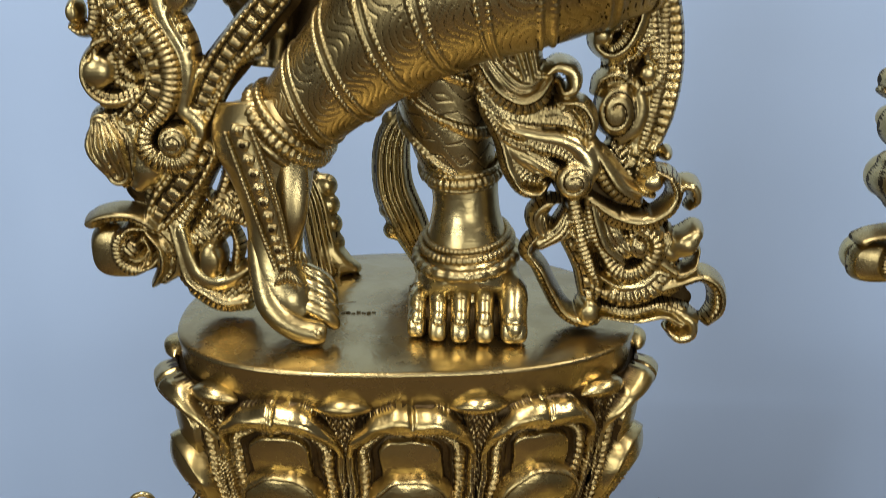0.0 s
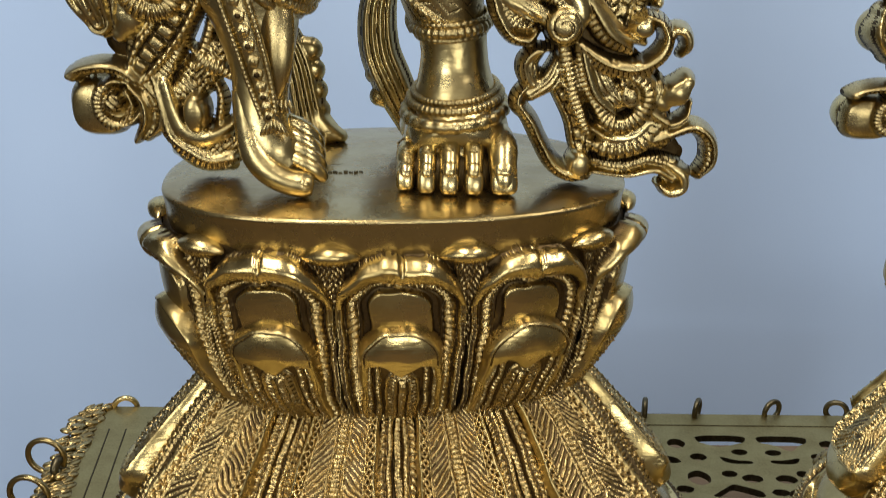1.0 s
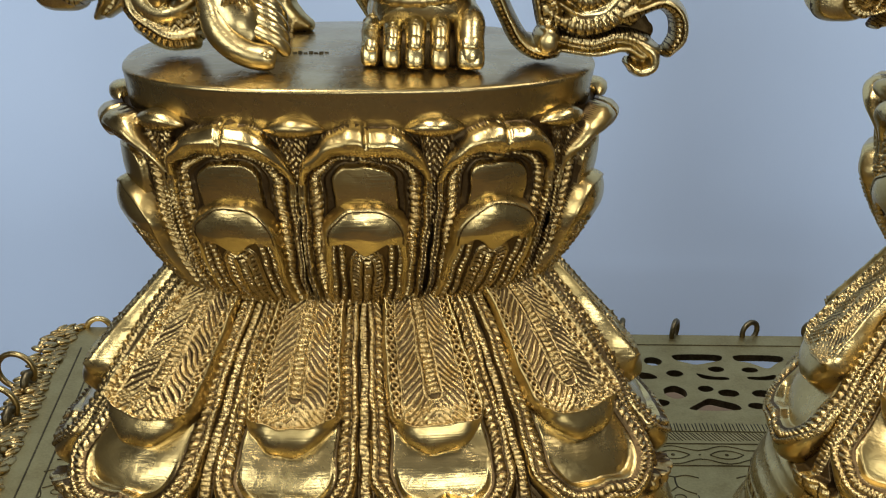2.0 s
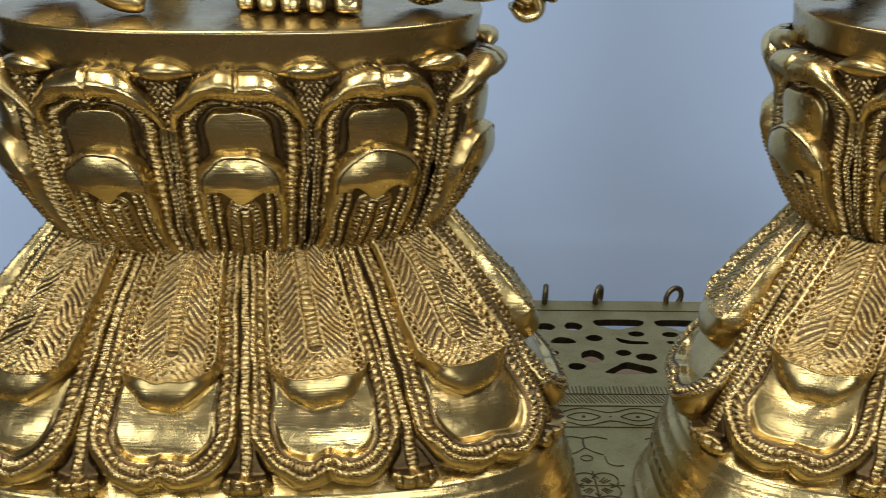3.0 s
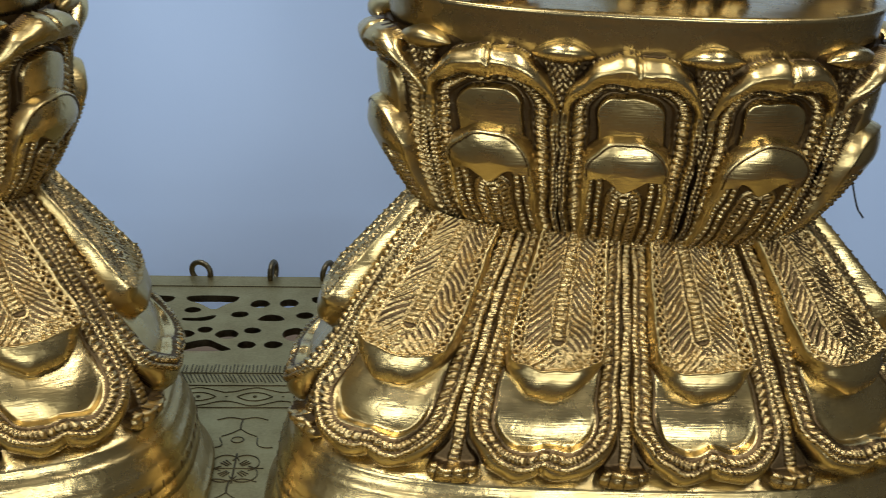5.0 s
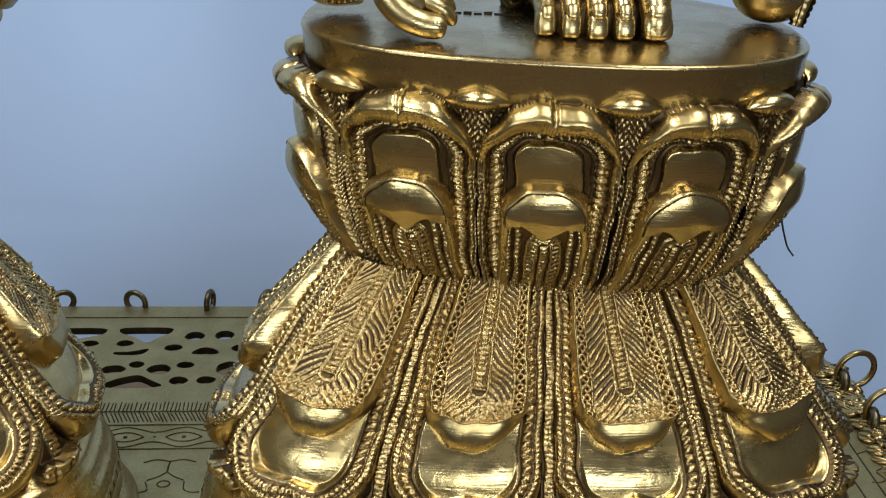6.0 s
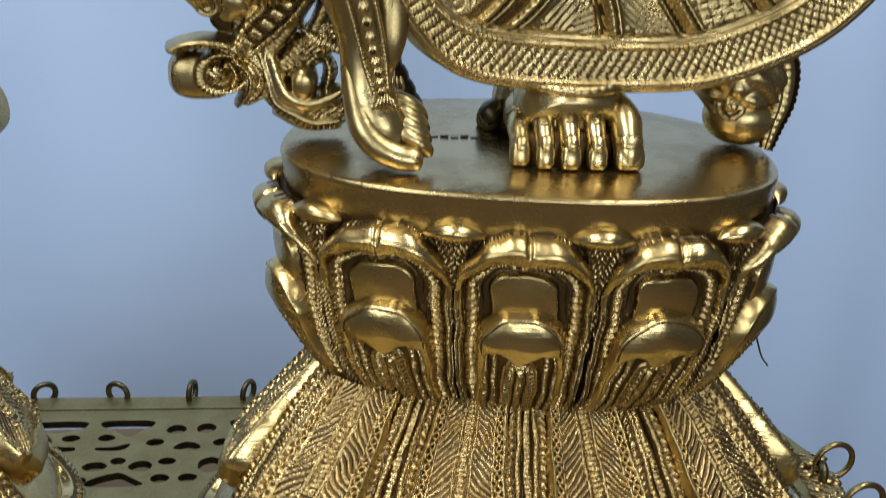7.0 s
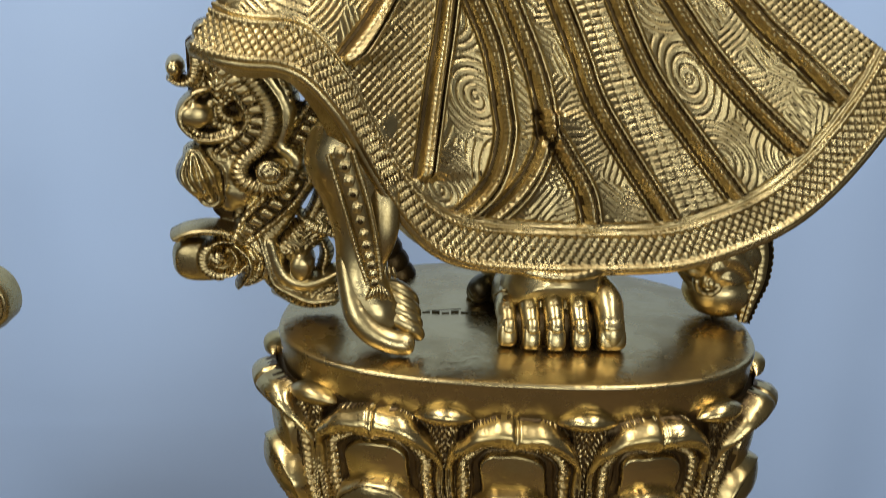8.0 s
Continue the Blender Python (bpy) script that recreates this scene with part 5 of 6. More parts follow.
def falling_sash_relief():
    """Fluted fall of the sash with its wheel of curls."""
    r = Relief(-1.28, -0.21, 2.06, 3.52, 0.0046)
    r.stroke("fill", 0, [(-1.169, 3.057), (-1.007, 2.978), (-0.858, 2.794), (-0.768, 2.624), (-0.655, 2.471), (-0.539, 2.315)], [0.080, 0.096, 0.096, 0.090, 0.090, 0.084])
    r.stroke("fill", 0, [(-1.174, 3.35), (-1.113, 3.216), (-1.04, 3.059)], [0.090, 0.100, 0.090])
    r.stroke("fill", 0, [(-0.705, 2.266), (-0.556, 2.268), (-0.451, 2.282), (-0.395, 2.248)], [0.056, 0.068, 0.052, 0.036])
    r.stroke("fill", 0, [(-0.734, 2.753), (-0.623, 2.626), (-0.49, 2.496), (-0.47, 2.384)], [0.048, 0.048, 0.052, 0.052])
    r.stroke("flute", 0.03, [(-1.157, 3.425), (-1.106, 3.312), (-1.05, 3.197), (-1.01, 3.079)], [0.076, 0.082, 0.082, 0.061])
    r.stroke("cord", 0.05, [(-1.07, 3.407), (-1.022, 3.294), (-0.995, 3.198), (-0.988, 3.119)], [0.028, 0.033, 0.033, 0.023], 0.024)
    r.stroke("cord", 0.06, [(-1.118, 3.407), (-1.065, 3.255), (-1.023, 3.148), (-1.006, 3.059)], [0.020, 0.023, 0.023, 0.018], 0.018)
    r.stroke("rough", 0.05, [(-1.153, 3.273), (-1.082, 3.167), (-1.01, 3.079)], [0.036, 0.046, 0.036])
    r.stroke("flute", 0.06, [(-1.216, 3.273), (-1.151, 3.147), (-1.069, 3.058), (-1.005, 3.047), (-0.959, 3.084)], [0.031, 0.041, 0.046, 0.041, 0.023])
    r.stroke("half", 0.075, [(-1.219, 3.195), (-1.137, 3.061), (-1.044, 3.006), (-0.973, 3.027), (-0.928, 3.092)], [0.025, 0.036, 0.041, 0.038, 0.025], 0.020)
    r.stroke("plain", 0.085, [(-0.948, 3.111), (-0.906, 3.136), (-0.858, 3.113), (-0.851, 3.061), (-0.886, 3.044), (-0.904, 3.08)], [0.025, 0.033, 0.036, 0.033, 0.025, 0.015])
    r.stroke("cord", 0.06, [(-1.214, 3.132), (-1.132, 3.017), (-1.026, 2.962), (-0.927, 2.973), (-0.86, 3.0)], [0.023, 0.028, 0.028, 0.028, 0.018], 0.016)
    r.stroke("half", 0.06, [(-0.898, 3.004), (-0.824, 2.993), (-0.785, 2.932), (-0.791, 2.862)], [0.023, 0.036, 0.036, 0.020], 0.018)
    r.stroke("flute", 0.05, [(-0.947, 2.969), (-0.866, 2.949), (-0.812, 2.888)], [0.028, 0.041, 0.025])
    r.stroke("cord", 0.07, [(-1.185, 3.057), (-1.107, 2.969), (-1.002, 2.941), (-0.881, 2.935), (-0.803, 2.903), (-0.764, 2.847)], [0.018, 0.020, 0.020, 0.020, 0.020, 0.015], 0.016)
    r.stroke("plain", 0.08, [(-1.176, 3.013), (-1.094, 2.924), (-0.988, 2.892), (-0.886, 2.877), (-0.816, 2.84), (-0.784, 2.778), (-0.793, 2.714)], [0.020, 0.025, 0.028, 0.031, 0.038, 0.038, 0.023])
    r.stroke("cord", 0.085, [(-1.168, 2.992), (-1.089, 2.891), (-0.983, 2.855), (-0.89, 2.831), (-0.834, 2.79)], [0.018, 0.020, 0.023, 0.023, 0.015], 0.016)
    r.stroke("flute", 0.06, [(-1.163, 2.976), (-1.088, 2.862), (-1.002, 2.821), (-0.927, 2.776), (-0.873, 2.751)], [0.023, 0.033, 0.038, 0.036, 0.020])
    r.stroke("plain", 0.07, [(-1.146, 2.946), (-1.063, 2.837), (-0.984, 2.784), (-0.921, 2.742)], [0.018, 0.023, 0.025, 0.018])
    r.stroke("half", 0.07, [(-1.167, 2.966), (-1.108, 2.862), (-1.077, 2.765), (-1.026, 2.689), (-0.966, 2.673), (-0.932, 2.703)], [0.020, 0.025, 0.028, 0.031, 0.028, 0.018], 0.016)
    r.stroke("cord", 0.065, [(-1.115, 2.884), (-1.062, 2.795), (-1.007, 2.732), (-0.961, 2.712)], [0.015, 0.020, 0.020, 0.013], 0.016)
    r.stroke("rough", 0.04, [(-1.083, 2.833), (-1.024, 2.758), (-0.957, 2.729)], [0.036, 0.051, 0.031])
    r.disc("spiral", 0.085, (-0.839, 2.73), 0.072, 0.072)
    r.stroke("half", 0.06, [(-0.78, 2.853), (-0.731, 2.774), (-0.678, 2.698), (-0.6, 2.648)], [0.033, 0.043, 0.043, 0.025], 0.022)
    r.stroke("plain", 0.065, [(-0.735, 2.833), (-0.677, 2.754), (-0.624, 2.695), (-0.544, 2.666)], [0.018, 0.023, 0.025, 0.018])
    r.stroke("half", 0.08, [(-0.778, 2.656), (-0.687, 2.595), (-0.579, 2.574), (-0.495, 2.615), (-0.463, 2.68), (-0.489, 2.744), (-0.544, 2.768)], [0.020, 0.031, 0.036, 0.038, 0.033, 0.028, 0.018], 0.018)
    r.disc("plain", 0.06, (-0.553, 2.722), 0.052, 0.048)
    r.stroke("plain", 0.06, [(-0.496, 2.632), (-0.458, 2.667), (-0.437, 2.706)], 0.020)
    r.stroke("plain", 0.075, [(-0.46, 2.684), (-0.44, 2.715), (-0.404, 2.707), (-0.388, 2.66), (-0.409, 2.625)], [0.020, 0.028, 0.031, 0.028, 0.018])
    r.stroke("flute", 0.05, [(-0.917, 2.639), (-0.96, 2.59), (-0.946, 2.529), (-0.897, 2.508)], [0.028, 0.046, 0.043, 0.023])
    r.stroke("half", 0.07, [(-0.884, 2.644), (-0.938, 2.639), (-0.977, 2.595), (-0.971, 2.533)], [0.018, 0.023, 0.023, 0.015], 0.016)
    r.stroke("flute", 0.05, [(-0.849, 2.596), (-0.879, 2.53), (-0.948, 2.476)], [0.036, 0.046, 0.036])
    r.stroke("half", 0.06, [(-0.917, 2.534), (-0.982, 2.488), (-0.997, 2.43), (-0.948, 2.381)], [0.018, 0.025, 0.028, 0.023], 0.018)
    r.stroke("half", 0.07, [(-0.988, 2.435), (-0.944, 2.372), (-0.907, 2.297), (-0.856, 2.212), (-0.79, 2.171), (-0.725, 2.167)], [0.028, 0.033, 0.033, 0.036, 0.036, 0.025], 0.018)
    r.stroke("band", 0.05, [(-0.871, 2.543), (-0.822, 2.469), (-0.779, 2.379), (-0.76, 2.293), (-0.74, 2.207)], [0.036, 0.043, 0.043, 0.041, 0.031], 0.028)
    r.disc("plain", 0.09, (-0.762, 2.218), 0.048, 0.056)
    r.stroke("cord", 0.07, [(-0.835, 2.655), (-0.809, 2.536), (-0.769, 2.425), (-0.726, 2.33)], [0.025, 0.033, 0.033, 0.023], 0.018)
    r.stroke("half", 0.075, [(-0.778, 2.656), (-0.751, 2.554), (-0.713, 2.47), (-0.647, 2.413)], [0.023, 0.031, 0.031, 0.020], 0.018)
    r.stroke("flute", 0.06, [(-0.721, 2.607), (-0.674, 2.52), (-0.624, 2.449)], [0.025, 0.036, 0.025])
    r.stroke("half", 0.06, [(-0.682, 2.571), (-0.602, 2.556), (-0.53, 2.535), (-0.499, 2.485)], [0.018, 0.028, 0.028, 0.018], 0.018)
    r.stroke("cord", 0.08, [(-0.724, 2.448), (-0.67, 2.381), (-0.602, 2.369), (-0.542, 2.415), (-0.527, 2.491), (-0.572, 2.535), (-0.62, 2.521)], [0.020, 0.031, 0.033, 0.033, 0.031, 0.023, 0.015], 0.020)
    r.disc("rough", 0.06, (-0.642, 2.467), 0.040, 0.040)
    r.disc("spiral", 0.075, (-0.584, 2.477), 0.040, 0.048)
    r.stroke("plain", 0.07, [(-0.737, 2.366), (-0.653, 2.32), (-0.565, 2.323), (-0.509, 2.375)], [0.018, 0.025, 0.025, 0.018])
    r.stroke("cord", 0.07, [(-0.738, 2.311), (-0.642, 2.271), (-0.533, 2.296), (-0.479, 2.361)], [0.020, 0.033, 0.033, 0.020], 0.030)
    r.stroke("flute", 0.06, [(-0.505, 2.429), (-0.486, 2.496), (-0.473, 2.541)], [0.033, 0.033, 0.013])
    r.stroke("plain", 0.07, [(-0.457, 2.452), (-0.418, 2.488), (-0.384, 2.529)], [0.033, 0.059, 0.043])
    r.stroke("half", 0.075, [(-0.504, 2.411), (-0.433, 2.371), (-0.377, 2.399), (-0.356, 2.449)], [0.018, 0.023, 0.023, 0.013], 0.016)
    r.stroke("rough", 0.05, [(-0.524, 2.451), (-0.476, 2.375), (-0.458, 2.307)], [0.036, 0.051, 0.036])
    r.stroke("cord", 0.06, [(-0.711, 2.224), (-0.595, 2.207), (-0.49, 2.232), (-0.399, 2.211), (-0.345, 2.179)], [0.020, 0.025, 0.025, 0.025, 0.020], 0.016)
    r.stroke("plain", 0.055, [(-0.709, 2.182), (-0.571, 2.17), (-0.465, 2.191), (-0.398, 2.159)], [0.018, 0.023, 0.025, 0.023])
    r.stroke("half", 0.07, [(-0.495, 2.302), (-0.418, 2.335), (-0.34, 2.359), (-0.281, 2.315), (-0.269, 2.236), (-0.306, 2.175)], [0.023, 0.031, 0.033, 0.036, 0.036, 0.025], 0.022)
    r.stroke("plain", 0.075, [(-0.411, 2.206), (-0.366, 2.174), (-0.361, 2.126), (-0.407, 2.107), (-0.448, 2.134)], [0.023, 0.031, 0.031, 0.031, 0.018])
    return r


def sash_end(g, ox, oy, k):
    """The sash end beside the hanging foot; k stretches it upwards from the plate."""
    for x, y, zz, rx, ry, rz in ((-2.537, 1.03, 2.385, 0.120, 0.105, 0.118), (-2.515, 1.03, 2.795, 0.092, 0.095, 0.112), (-2.532, 1.02, 3.08, 0.066, 0.08, 0.070)):
        g.blob((x + ox, y + oy, 2.13 + (zz - 2.13) * k), (rx, ry, rz * k), 0, seg=26)
    sash_end_relief().into(g, 0.97 + oy, lambda x, y, z: np.stack([x + ox, y, 2.13 + (z - 2.13) * k], -1))


def figure_a():
    g = Geo()
    z = 2.115
    # standing leg
    foot_flat(g, -1.20, 0.73, z, 0.43)
    g.tube([(-1.205, 1.06, 2.20), (-1.205, 1.035, 2.33), (-1.208, 1.035, 2.42), (-1.212, 1.045, 2.51), (-1.215, 1.05, 2.59), (-1.225, 1.06, 2.70)], [0.205, 0.192, 0.164, 0.136, 0.126, 0.132], 0, 40)

    def wrap(run, turn):
        """Winding cords over faint chased waves."""
        lift = run - 0.17 * np.sin(turn + 0.9)
        cord = ridge(lift % 0.21, 0.105, 0.020)
        zig = np.abs(((turn * 1.3 + 0.7 * np.floor(lift / 0.21)) % 1.0) - 0.5)
        fine = np.abs(np.sin(np.pi * (lift + 0.10 * zig) / 0.055))
        return 0.020 * cord * (0.3 + 0.7 * rungs(turn, 0.10)) + 0.003 * np.clip(fine * 4, 0, 1), np.where((cord < 0.1) & (fine < 0.18), 2, 1)

    g.limb([(-1.235, 1.07, 2.68), (-1.265, 1.08, 2.82), (-1.30, 1.10, 3.05), (-1.32, 1.1, 3.7)], [0.130, 0.160, 0.190, 0.25], wrap, 1, 200, 260)
    for dz, r, rad, bd, pitch in ((0.0, 0.182, 0.030, 0.5, 0.052), (0.046, 0.170, 0.019, 0.5, 0.020), (0.072, 0.158, 0.013, 0.5, 0.016)):
        ring_band(g, (-1.208, 0.995 + dz * 0.45, 2.380 + dz), (-0.06, -0.14, 1), r, rad, 1, bd, pitch, r * 1.06)
    for dz, r, rad in ((0.0, 0.130, 0.012), (0.030, 0.138, 0.024), (0.060, 0.140, 0.012)):
        ring_band(g, (-1.226, 1.062, 2.655 + dz), (-0.08, -0.1, 1), r, rad, 1, 0.5, 0.024)
    # crossed leg in its trouser, from the ankle up to the knee
    leg = [(-1.92, 0.96, 2.83), (-1.80, 0.94, 2.95), (-1.66, 0.91, 3.09), (-1.47, 0.87, 3.26), (-1.25, 0.84, 3.40), (-0.98, 0.86, 3.50), (-0.7, 0.95, 3.62)]
    girth = [0.145, 0.165, 0.195, 0.235, 0.27, 0.30, 0.33]

    def trouser(run, turn):
        """Slanting notched cords in pairs, finely engraved waves and coils between them."""
        along = run - 0.07 * np.cos(turn - 0.4)
        lane = along / 0.19
        k, lane = np.floor(lane), lane % 1.0
        cord = np.maximum(ridge(lane, 0.10, 0.055), ridge(lane, 0.30, 0.055)) * (0.45 + 0.55 * beads(turn, 0.085))
        strip = ridge(lane, 0.20, 0.05)
        wave = np.abs(np.sin(np.pi * (along + 0.034 * np.sin(turn * 8 + k)) / 0.030))
        coil = np.abs(np.sin(np.pi * np.hypot((lane - 1.0) * 0.19, ((turn * 0.24) % 0.20) - 0.10) / 0.027))
        line = np.where(k % 2 == 0, wave, coil)
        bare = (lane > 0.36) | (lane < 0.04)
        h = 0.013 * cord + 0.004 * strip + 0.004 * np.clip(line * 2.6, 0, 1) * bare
        # engraved lines and cord gaps coloured dark: patina with groove shade
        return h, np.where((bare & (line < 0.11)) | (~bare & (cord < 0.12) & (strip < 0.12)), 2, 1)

    g.limb(leg, girth, trouser, 1, 300, 420, squash=0.85)
    axis = (0.66, -0.1, 0.70)
    for off, r, rad, bd in ((0.03, 0.186, 0.024, 0.1), (0.075, 0.194, 0.032, 0.6), (0.118, 0.196, 0.020, 0.4)):
        ring_band(g, (-1.92 + off * 0.70, 0.96 - 0.1 * off, 2.83 + off * 0.70), axis, r, rad, 1, bd, 0.026, r * 0.88)
    foot_down(g, (-1.750, 0.705, 2.116), 1.0)
    sash_end(g, 0, 0, 1.0)
    # hem drapery above, behind the crossed leg
    g.limb([(-1.98, 1.25, 3.60), (-1.96, 1.2, 3.35), (-1.95, 1.17, 3.18), (-1.96, 1.16, 3.06)], [0.20, 0.16, 0.10, 0.08], lambda run, turn: 0.02 * np.abs(np.sin(turn * 4)) + 0.012 * ridge(run % 0.12, 0.06, 0.02), 1, 60, 90, 0.7, cap=True)
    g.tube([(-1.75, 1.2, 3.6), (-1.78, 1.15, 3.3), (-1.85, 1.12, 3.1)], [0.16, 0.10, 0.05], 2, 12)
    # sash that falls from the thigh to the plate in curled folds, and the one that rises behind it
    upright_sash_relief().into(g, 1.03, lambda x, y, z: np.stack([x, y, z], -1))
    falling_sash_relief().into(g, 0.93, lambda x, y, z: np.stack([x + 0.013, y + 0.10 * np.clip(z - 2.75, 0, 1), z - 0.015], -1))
    # backing mass behind the fall, recess shade put into its colour
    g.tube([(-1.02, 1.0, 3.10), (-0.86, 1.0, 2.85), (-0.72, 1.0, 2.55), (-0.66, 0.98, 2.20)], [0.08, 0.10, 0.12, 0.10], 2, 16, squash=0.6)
    # serrated leaves of the tail piece behind the legs, growing from the plate
    tail = Relief(-1.98, -1.30, 2.10, 2.92, 0.006)
    tail.stroke("flute", 0.0, [(-1.46, 2.84), (-1.52, 2.70), (-1.52, 2.52), (-1.46, 2.36), (-1.38, 2.18)], [0.05, 0.075, 0.085, 0.085, 0.06])
    tail.stroke("flute", 0.0, [(-1.92, 2.62), (-1.86, 2.46), (-1.83, 2.30), (-1.80, 2.14)], [0.05, 0.075, 0.080, 0.09])
    tail.stroke("plain", 0.02, [(-1.80, 2.22), (-1.75, 2.17), (-1.69, 2.14)], [0.06, 0.055, 0.03])
    for i in range(6):
        tail.stroke("plain", 0.004, [(-1.50, 2.78 - 0.095 * i), (-1.565 + 0.018 * abs(i - 2.5), 2.79 - 0.095 * i)], [0.040, 0.044])
    for i in range(5):
        tail.stroke("plain", 0.004, [(-1.85, 2.52 - 0.085 * i), (-1.805 + 0.008 * i, 2.51 - 0.085 * i)], [0.046, 0.052])
    tail.into(g, 1.42, lambda x, y, z: np.stack([x, y, z], -1))
    # hips, joining the legs
    g.blob((-1.05, 1.08, 3.86), (0.50, 0.34, 0.34), 1, seg=28)
    g.blob((-2.1, 1.2, 3.72), (0.45, 0.14, 0.18), 1, seg=20)
    g.blob((-0.62, 1.1, 3.66), (0.2, 0.12, 0.15), 1, seg=18)
    return g


def skirt_sheet(g):
    """The swinging skirt: a border of diamond hatching between corded edges, pleats with engraved panels above it."""
    hem = [(0.44, 0.82, 3.15), (0.52, 0.75, 3.13), (0.62, 0.71, 3.12), (0.73, 0.70, 3.115), (0.82, 0.70, 3.07), (0.92, 0.71, 2.95), (1.02, 0.74, 2.77), (1.12, 0.76, 2.61), (1.24, 0.78, 2.475), (1.38, 0.80, 2.41), (1.60, 0.81, 2.385),
           (1.90, 0.82, 2.38), (2.14, 0.82, 2.395), (2.34, 0.81, 2.46), (2.53, 0.80, 2.565), (2.68, 0.79, 2.72), (2.82, 0.78, 2.94), (2.90, 0.79, 3.10)]
    p, _ = smooth_line(np.array(hem), np.ones(len(hem)), 760)
    s = np.r_[0, np.cumsum(np.linalg.norm(np.diff(p, axis=0), axis=1))]
    k = s / s[-1]
    top = np.stack([0.80 + 1.02 * k, 1.16 - 0.04 * np.sin(np.pi * k), 3.86 + 0 * k], -1)
    t = np.linspace(0, 1, 300)[:, None, None]
    mid = p * 0.45 + top * 0.55 + np.stack([0 * k, -0.03 * np.sin(np.pi * np.clip(k, 0, 1)), 0 * k], -1)
    base = p[None] * (1 - t) ** 2 + 2 * t * (1 - t) * mid[None] + top[None] * t * t
    run = np.cumsum(np.r_[np.zeros((1, len(k))), np.linalg.norm(np.diff(base, axis=0), axis=2)], axis=0)
    S = np.broadcast_to(s[None], run.shape)
    X, Z = base[..., 0], base[..., 2]

    def cuts(v, pitch, sharp=1.9):
        return np.clip(sharp * np.abs(np.sin(np.pi * v / pitch)), 0, 1)

    # border
    border = (run > 0.026) & (run < 0.132)
    hatch = cuts(S + 0.9 * run, 0.034) * cuts(S - 0.9 * run, 0.034)
    h = 0.026 * ridge(run, 0.013, 0.014) * (0.8 + 0.2 * rungs(S, 0.022)) + 0.022 * ridge(run, 0.142, 0.011) * (0.7 + 0.3 * rungs(S, 0.018)) + 0.016 * ridge(run, 0.166, 0.010)
    h = h + border * 0.013 * hatch
    body = step01(run, 0.172, 0.190)
    # pleats: their lines run up from the border
    folds = (((0.93, 3.12), (1.02, 3.23), (1.08, 3.32), (1.16, 3.45)),
             ((1.20, 2.72), (1.24, 3.00), (1.27, 3.18), (1.29, 3.33)),
             ((1.28, 2.53), (1.44, 2.68), (1.49, 2.84), (1.48, 2.96), (1.44, 3.15), (1.36, 3.33)),
             ((1.38, 2.52), (1.54, 2.66), (1.62, 2.80), (1.63, 2.92), (1.59, 3.08), (1.48, 3.33)),
             ((1.81, 2.53), (1.78, 2.66), (1.70, 2.79), (1.64, 2.88), (1.63, 2.95)),
             ((2.10, 2.55), (1.90, 2.83), (1.80, 2.99), (1.74, 3.14), (1.65, 3.34)),
             ((2.34, 2.64), (2.14, 2.88), (2.00, 3.06), (1.91, 3.23), (1.86, 3.34)),
             ((2.55, 2.81), (2.35, 2.99), (2.19, 3.16), (2.05, 3.34)),
             ((2.67, 3.00), (2.50, 3.15), (2.39, 3.24), (2.28, 3.35)))
    panel, groove, clear = np.zeros(run.shape, int), np.zeros(run.shape, bool), np.ones_like(run)
    swell = np.zeros_like(run)
    for i, line in enumerate(folds):
        q, _ = smooth_line(np.array([(x, 0, z) for x, z in line], float), np.ones(len(line)), 60)
        z0, z1 = q[:, 2].min(), q[:, 2].max()
        lean = np.interp(Z, q[:, 2], np.gradient(q[:, 0], q[:, 2]))
        more = 0.0 if i == 4 else np.clip(Z - z1, 0, None) * 0.55 * (q[-1, 0] - q[-8, 0]) / (q[-1, 2] - q[-8, 2] + 1e-6)
        d = (X - np.interp(Z, q[:, 2], q[:, 0]) - more) / np.sqrt(1 + lean**2)
        on = body * (step01(Z, z0 - 0.02, z0 + 0.02)) * (1 - step01(Z, z1 - 0.03, z1) if i == 4 else 1)
        cord = ridge(d, 0.0, 0.017)
        h = h + on * (0.034 * cord * (0.75 + 0.25 * rungs(Z, 0.018)) + 0.018 * ridge(d, 0.031, 0.009) - 0.018 * ridge(d, -0.030, 0.014))
        groove |= (on > 0.5) & ((np.abs(d + 0.027) < 0.0065) | (np.abs(d - 0.020) < 0.004))
        clear = clear * (1 - on * (1 - step01(np.abs(d), 0.040, 0.050)))
        swell = swell + on * 0.030 * np.exp(-np.clip(d, 0, None) / 0.10) * (d > 0)
        if i != 4:
            panel = np.where(d > 0, i + 1, panel)
    dia = cuts(X * 0.9 + Z, 0.031) * cuts(X * 0.9 - Z, 0.031)
    # coils that wind out from centres along a panel
    cu, cr = ((X + 0.45 * Z) % 0.26) - 0.13, ((Z - 0.1 * X) % 0.30) - 0.15
    coil = cuts(np.hypot(cu, cr * 0.8) + 0.024 * np.arctan2(cr, cu) / (2 * np.pi) + 0.010 * np.sin(Z * 21 + X * 9), 0.024)
    # short strokes laid in blocks, each its own way
    block = np.floor((Z + 0.5 * X) / 0.13) + 3 * np.floor((X - 0.35 * Z) / 0.11)
    way = 2.4 * np.sin(block * 12.99)
    stroke = cuts(X * np.cos(way) + Z * np.sin(way) + 0.012 * np.sin(14 * (X + Z) + block), 0.021)
    rows = cuts(Z - 0.25 * X, 0.026) * (0.6 + 0.4 * cuts(X + 0.4 * Z, 0.040))
    chase = np.select([panel == 1, panel == 2, panel == 6, panel == 7, panel == 9], [dia, coil, rows, coil, dia], stroke)
    chase = 1 - clear * (1 - chase)
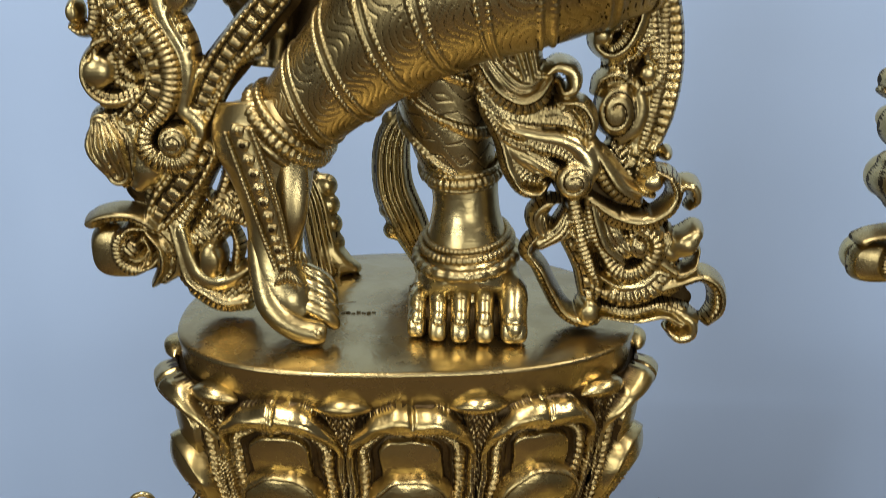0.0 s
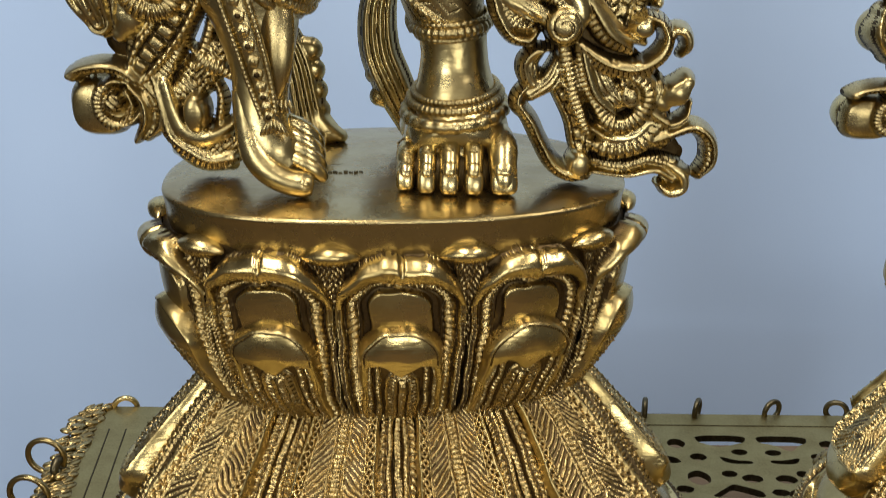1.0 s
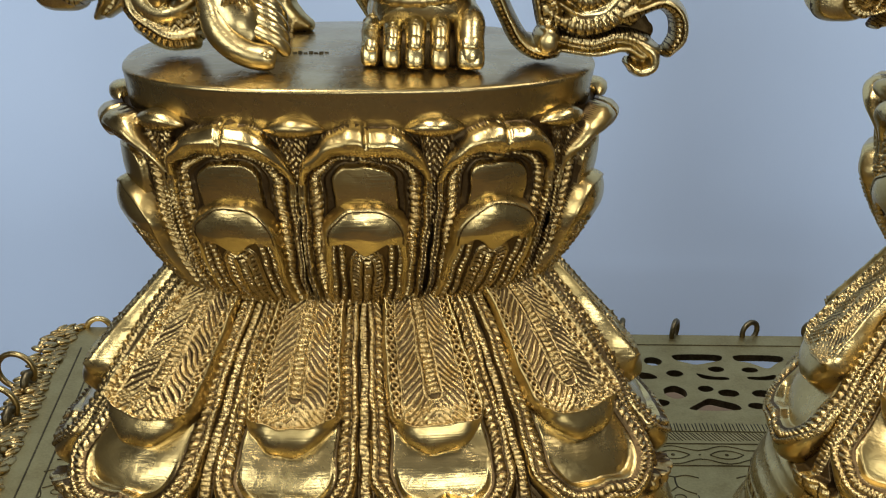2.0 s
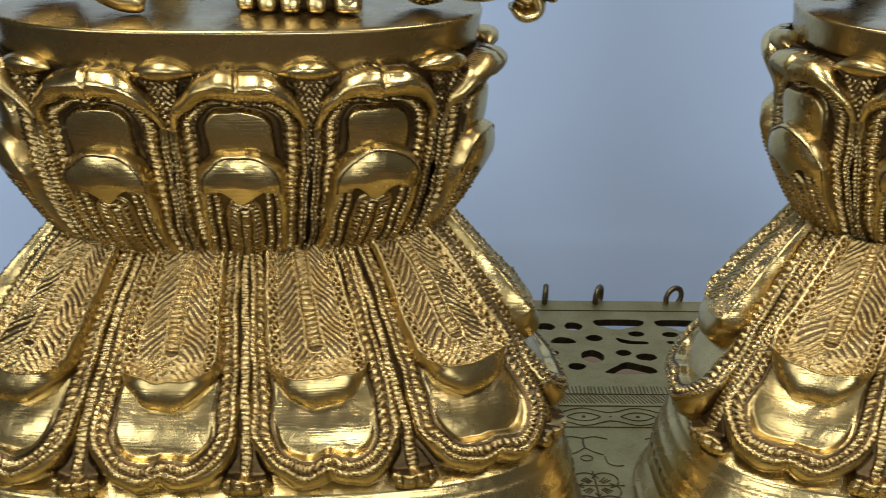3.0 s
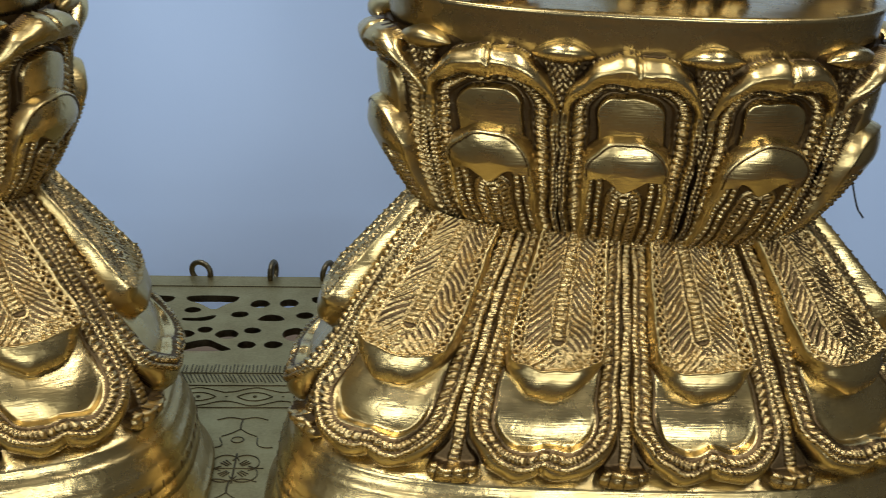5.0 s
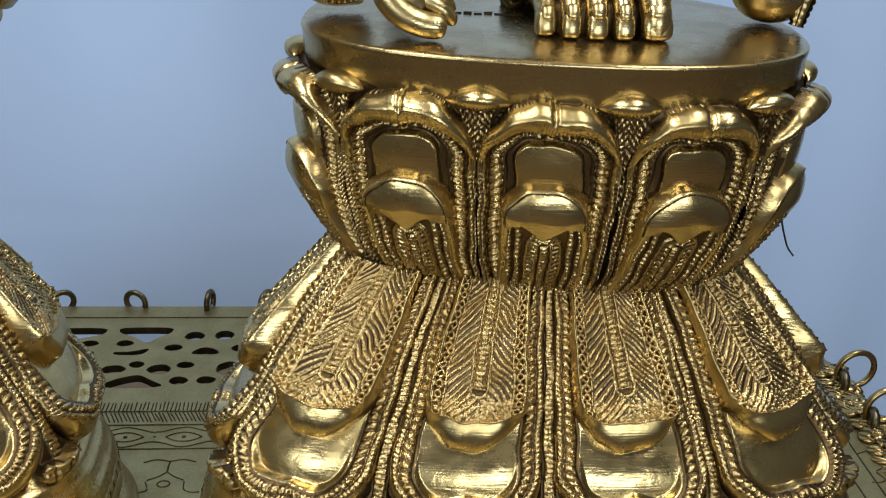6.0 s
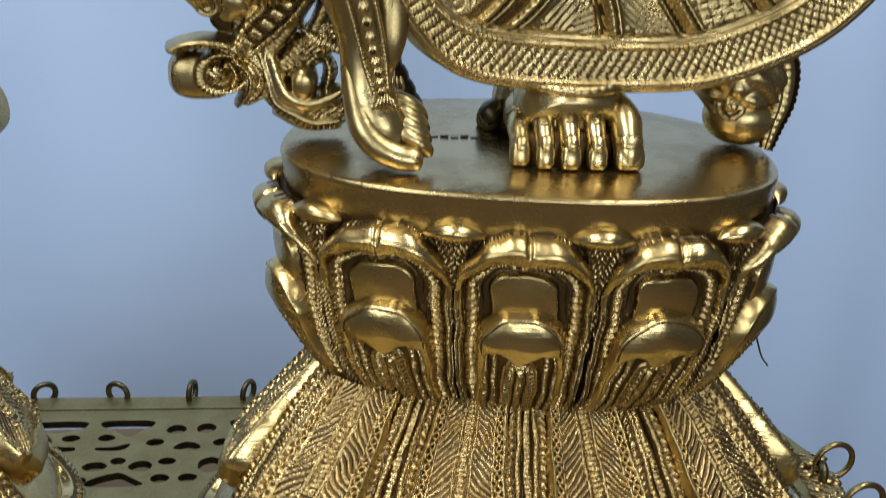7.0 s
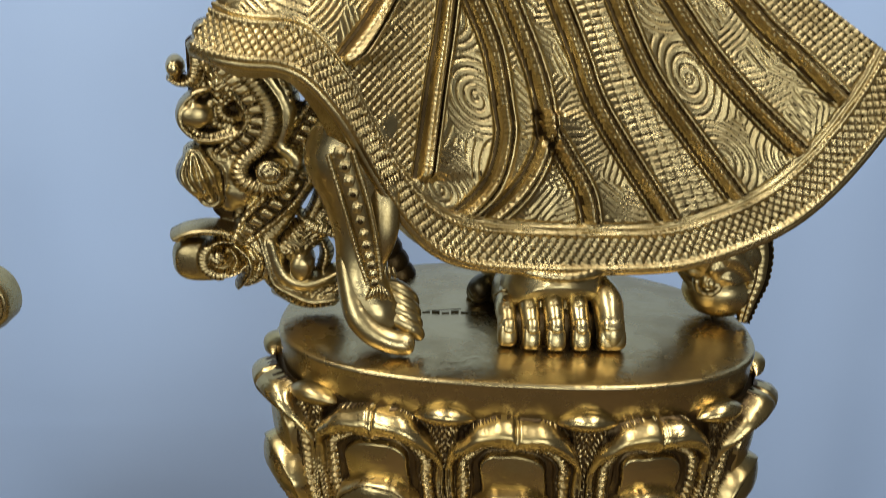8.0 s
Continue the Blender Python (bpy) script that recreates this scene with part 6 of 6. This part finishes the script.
    h = h + body * (0.0090 * chase + swell)
    du, dv = np.gradient(base, axis=1), np.gradient(base, axis=0)
    nrm = np.cross(du, dv)
    nrm /= np.linalg.norm(nrm, axis=2)[..., None] + 1e-9
    nrm *= np.sign(-nrm[..., 1:2].mean())
    front = base + nrm * h[..., None]
    # low parts of the chasing get the dark brass, patina and shade alike
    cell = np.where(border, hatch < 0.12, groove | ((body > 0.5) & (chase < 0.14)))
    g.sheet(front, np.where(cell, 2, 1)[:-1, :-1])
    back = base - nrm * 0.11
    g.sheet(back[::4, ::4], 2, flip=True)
    g.sheet(np.stack([front[0], back[0]]), 1)
    g.sheet(np.stack([front[:, -1], back[:, -1]]), 1)
    g.sheet(np.stack([front[:, 0], back[:, 0]]), 1)
    g.tube(p + (0, 0.012, 0), 0.022, 1, 8, step=0.02)


def figure_b():
    g = Geo()
    z = 2.115
    foot_flat(g, 1.71, 0.70, z, 0.44)
    g.tube([(1.71, 1.06, 2.30), (1.71, 1.10, 2.5), (1.70, 1.16, 2.8)], [0.2, 0.18, 0.15], 0, 24)
    ring_band(g, (1.71, 1.00, 2.415), (0, -0.2, 1), 0.222, 0.022, 1, 0.2, 0.03)
    foot_down(g, (1.145, 0.690, 2.116), 0.90)
    g.tube([(0.96, 0.92, 2.78), (1.04, 0.98, 2.90), (1.16, 1.20, 3.10), (1.3, 1.42, 3.4)], [0.165, 0.165, 0.16, 0.18], 0, 26)
    sash_end(g, 2.94, 0.14, 0.795)
    skirt_sheet(g)
    # inner body under the skirt, its shade put into the dark colour
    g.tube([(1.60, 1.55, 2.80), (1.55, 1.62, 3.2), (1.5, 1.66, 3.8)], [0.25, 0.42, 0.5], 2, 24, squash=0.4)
    g.blob((1.45, 1.42, 3.96), (0.52, 0.30, 0.22), 1, seg=28)
    # sash end on the far side of the plate
    g.blob((2.39, 1.05, 2.222), (0.150, 0.125, 0.110), 0, seg=26)
    g.limb([(2.24, 1.16, 2.62), (2.30, 1.10, 2.48), (2.36, 1.05, 2.37), (2.38, 1.02, 2.26)], [0.11, 0.150, 0.165, 0.125],
           lambda run, turn: 0.016 * np.abs(np.sin(run * 38 + 2.2 * np.sin(turn * 3))) * np.abs(np.sin(turn * 4.5 + 1.6 * np.sin(run * 25))), 1, 120, 90, 0.85, cap=True)
    g.tube([(2.42, 1.10, 2.58), (2.500, 1.02, 2.44), (2.505, 0.98, 2.31), (2.478, 0.965, 2.20), (2.462, 0.96, 2.12)], [0.045, 0.046, 0.040, 0.030, 0.022], 1, 10, bead=0.5, pitch=0.03)
    g.scroll((2.31, 0.955, 2.285), 0.055, 1.3, 160, 0.016, 1, 0.02)
    # casting waste left on the plate
    for i in range(9):
        g.blob((1.53 + 0.07 * math.sin(i * 2.2), 1.22 + 0.06 * math.cos(i * 1.7), 2.13 + 0.03 * (i % 4)), (0.045, 0.05, 0.04), 3, (20 * i, 30 * i, 0), 10, 0.7)
    for i in range(5):
        g.blob((1.04 + 0.03 * i, 1.5, 2.35 - 0.06 * i), (0.07, 0.06, 0.08), 2, (0, -20, 0), 12)
    return g


for geo, at, label in ((figure_a(), A_AT, "brass statue with crossed legs and curling sash ends on its pedestal"),
                       (figure_b(), B_AT, "brass statue in a wide chased skirt standing on its pedestal")):
    geo.v = [v - np.array((at[0], at[1], 2.116)) for v in geo.v]
    ob = new("statue", geo.mesh("statue", [PALE, PALE_CHASED, GROOVE_SHADE, DARK_BRASS]))
    ob.matrix_basis = pose(at[0] * DM, at[1] * DM, 0.2118)
    tagged(ob, label, "statue", group="brass figures")

# ---------------------------------------------------------------- small things
hair = new("hair", Geo().tube([(2.54, 1.0, 1.66), (2.565, 1.0, 1.53), (2.55, 1.0, 1.40), (2.60, 1.0, 1.24), (2.64, 1.0, 1.18)], 0.004, 0, 5).mesh("hair", [THREAD]))
tagged(hair, "fine black hair caught on the lotus petals", "hair")
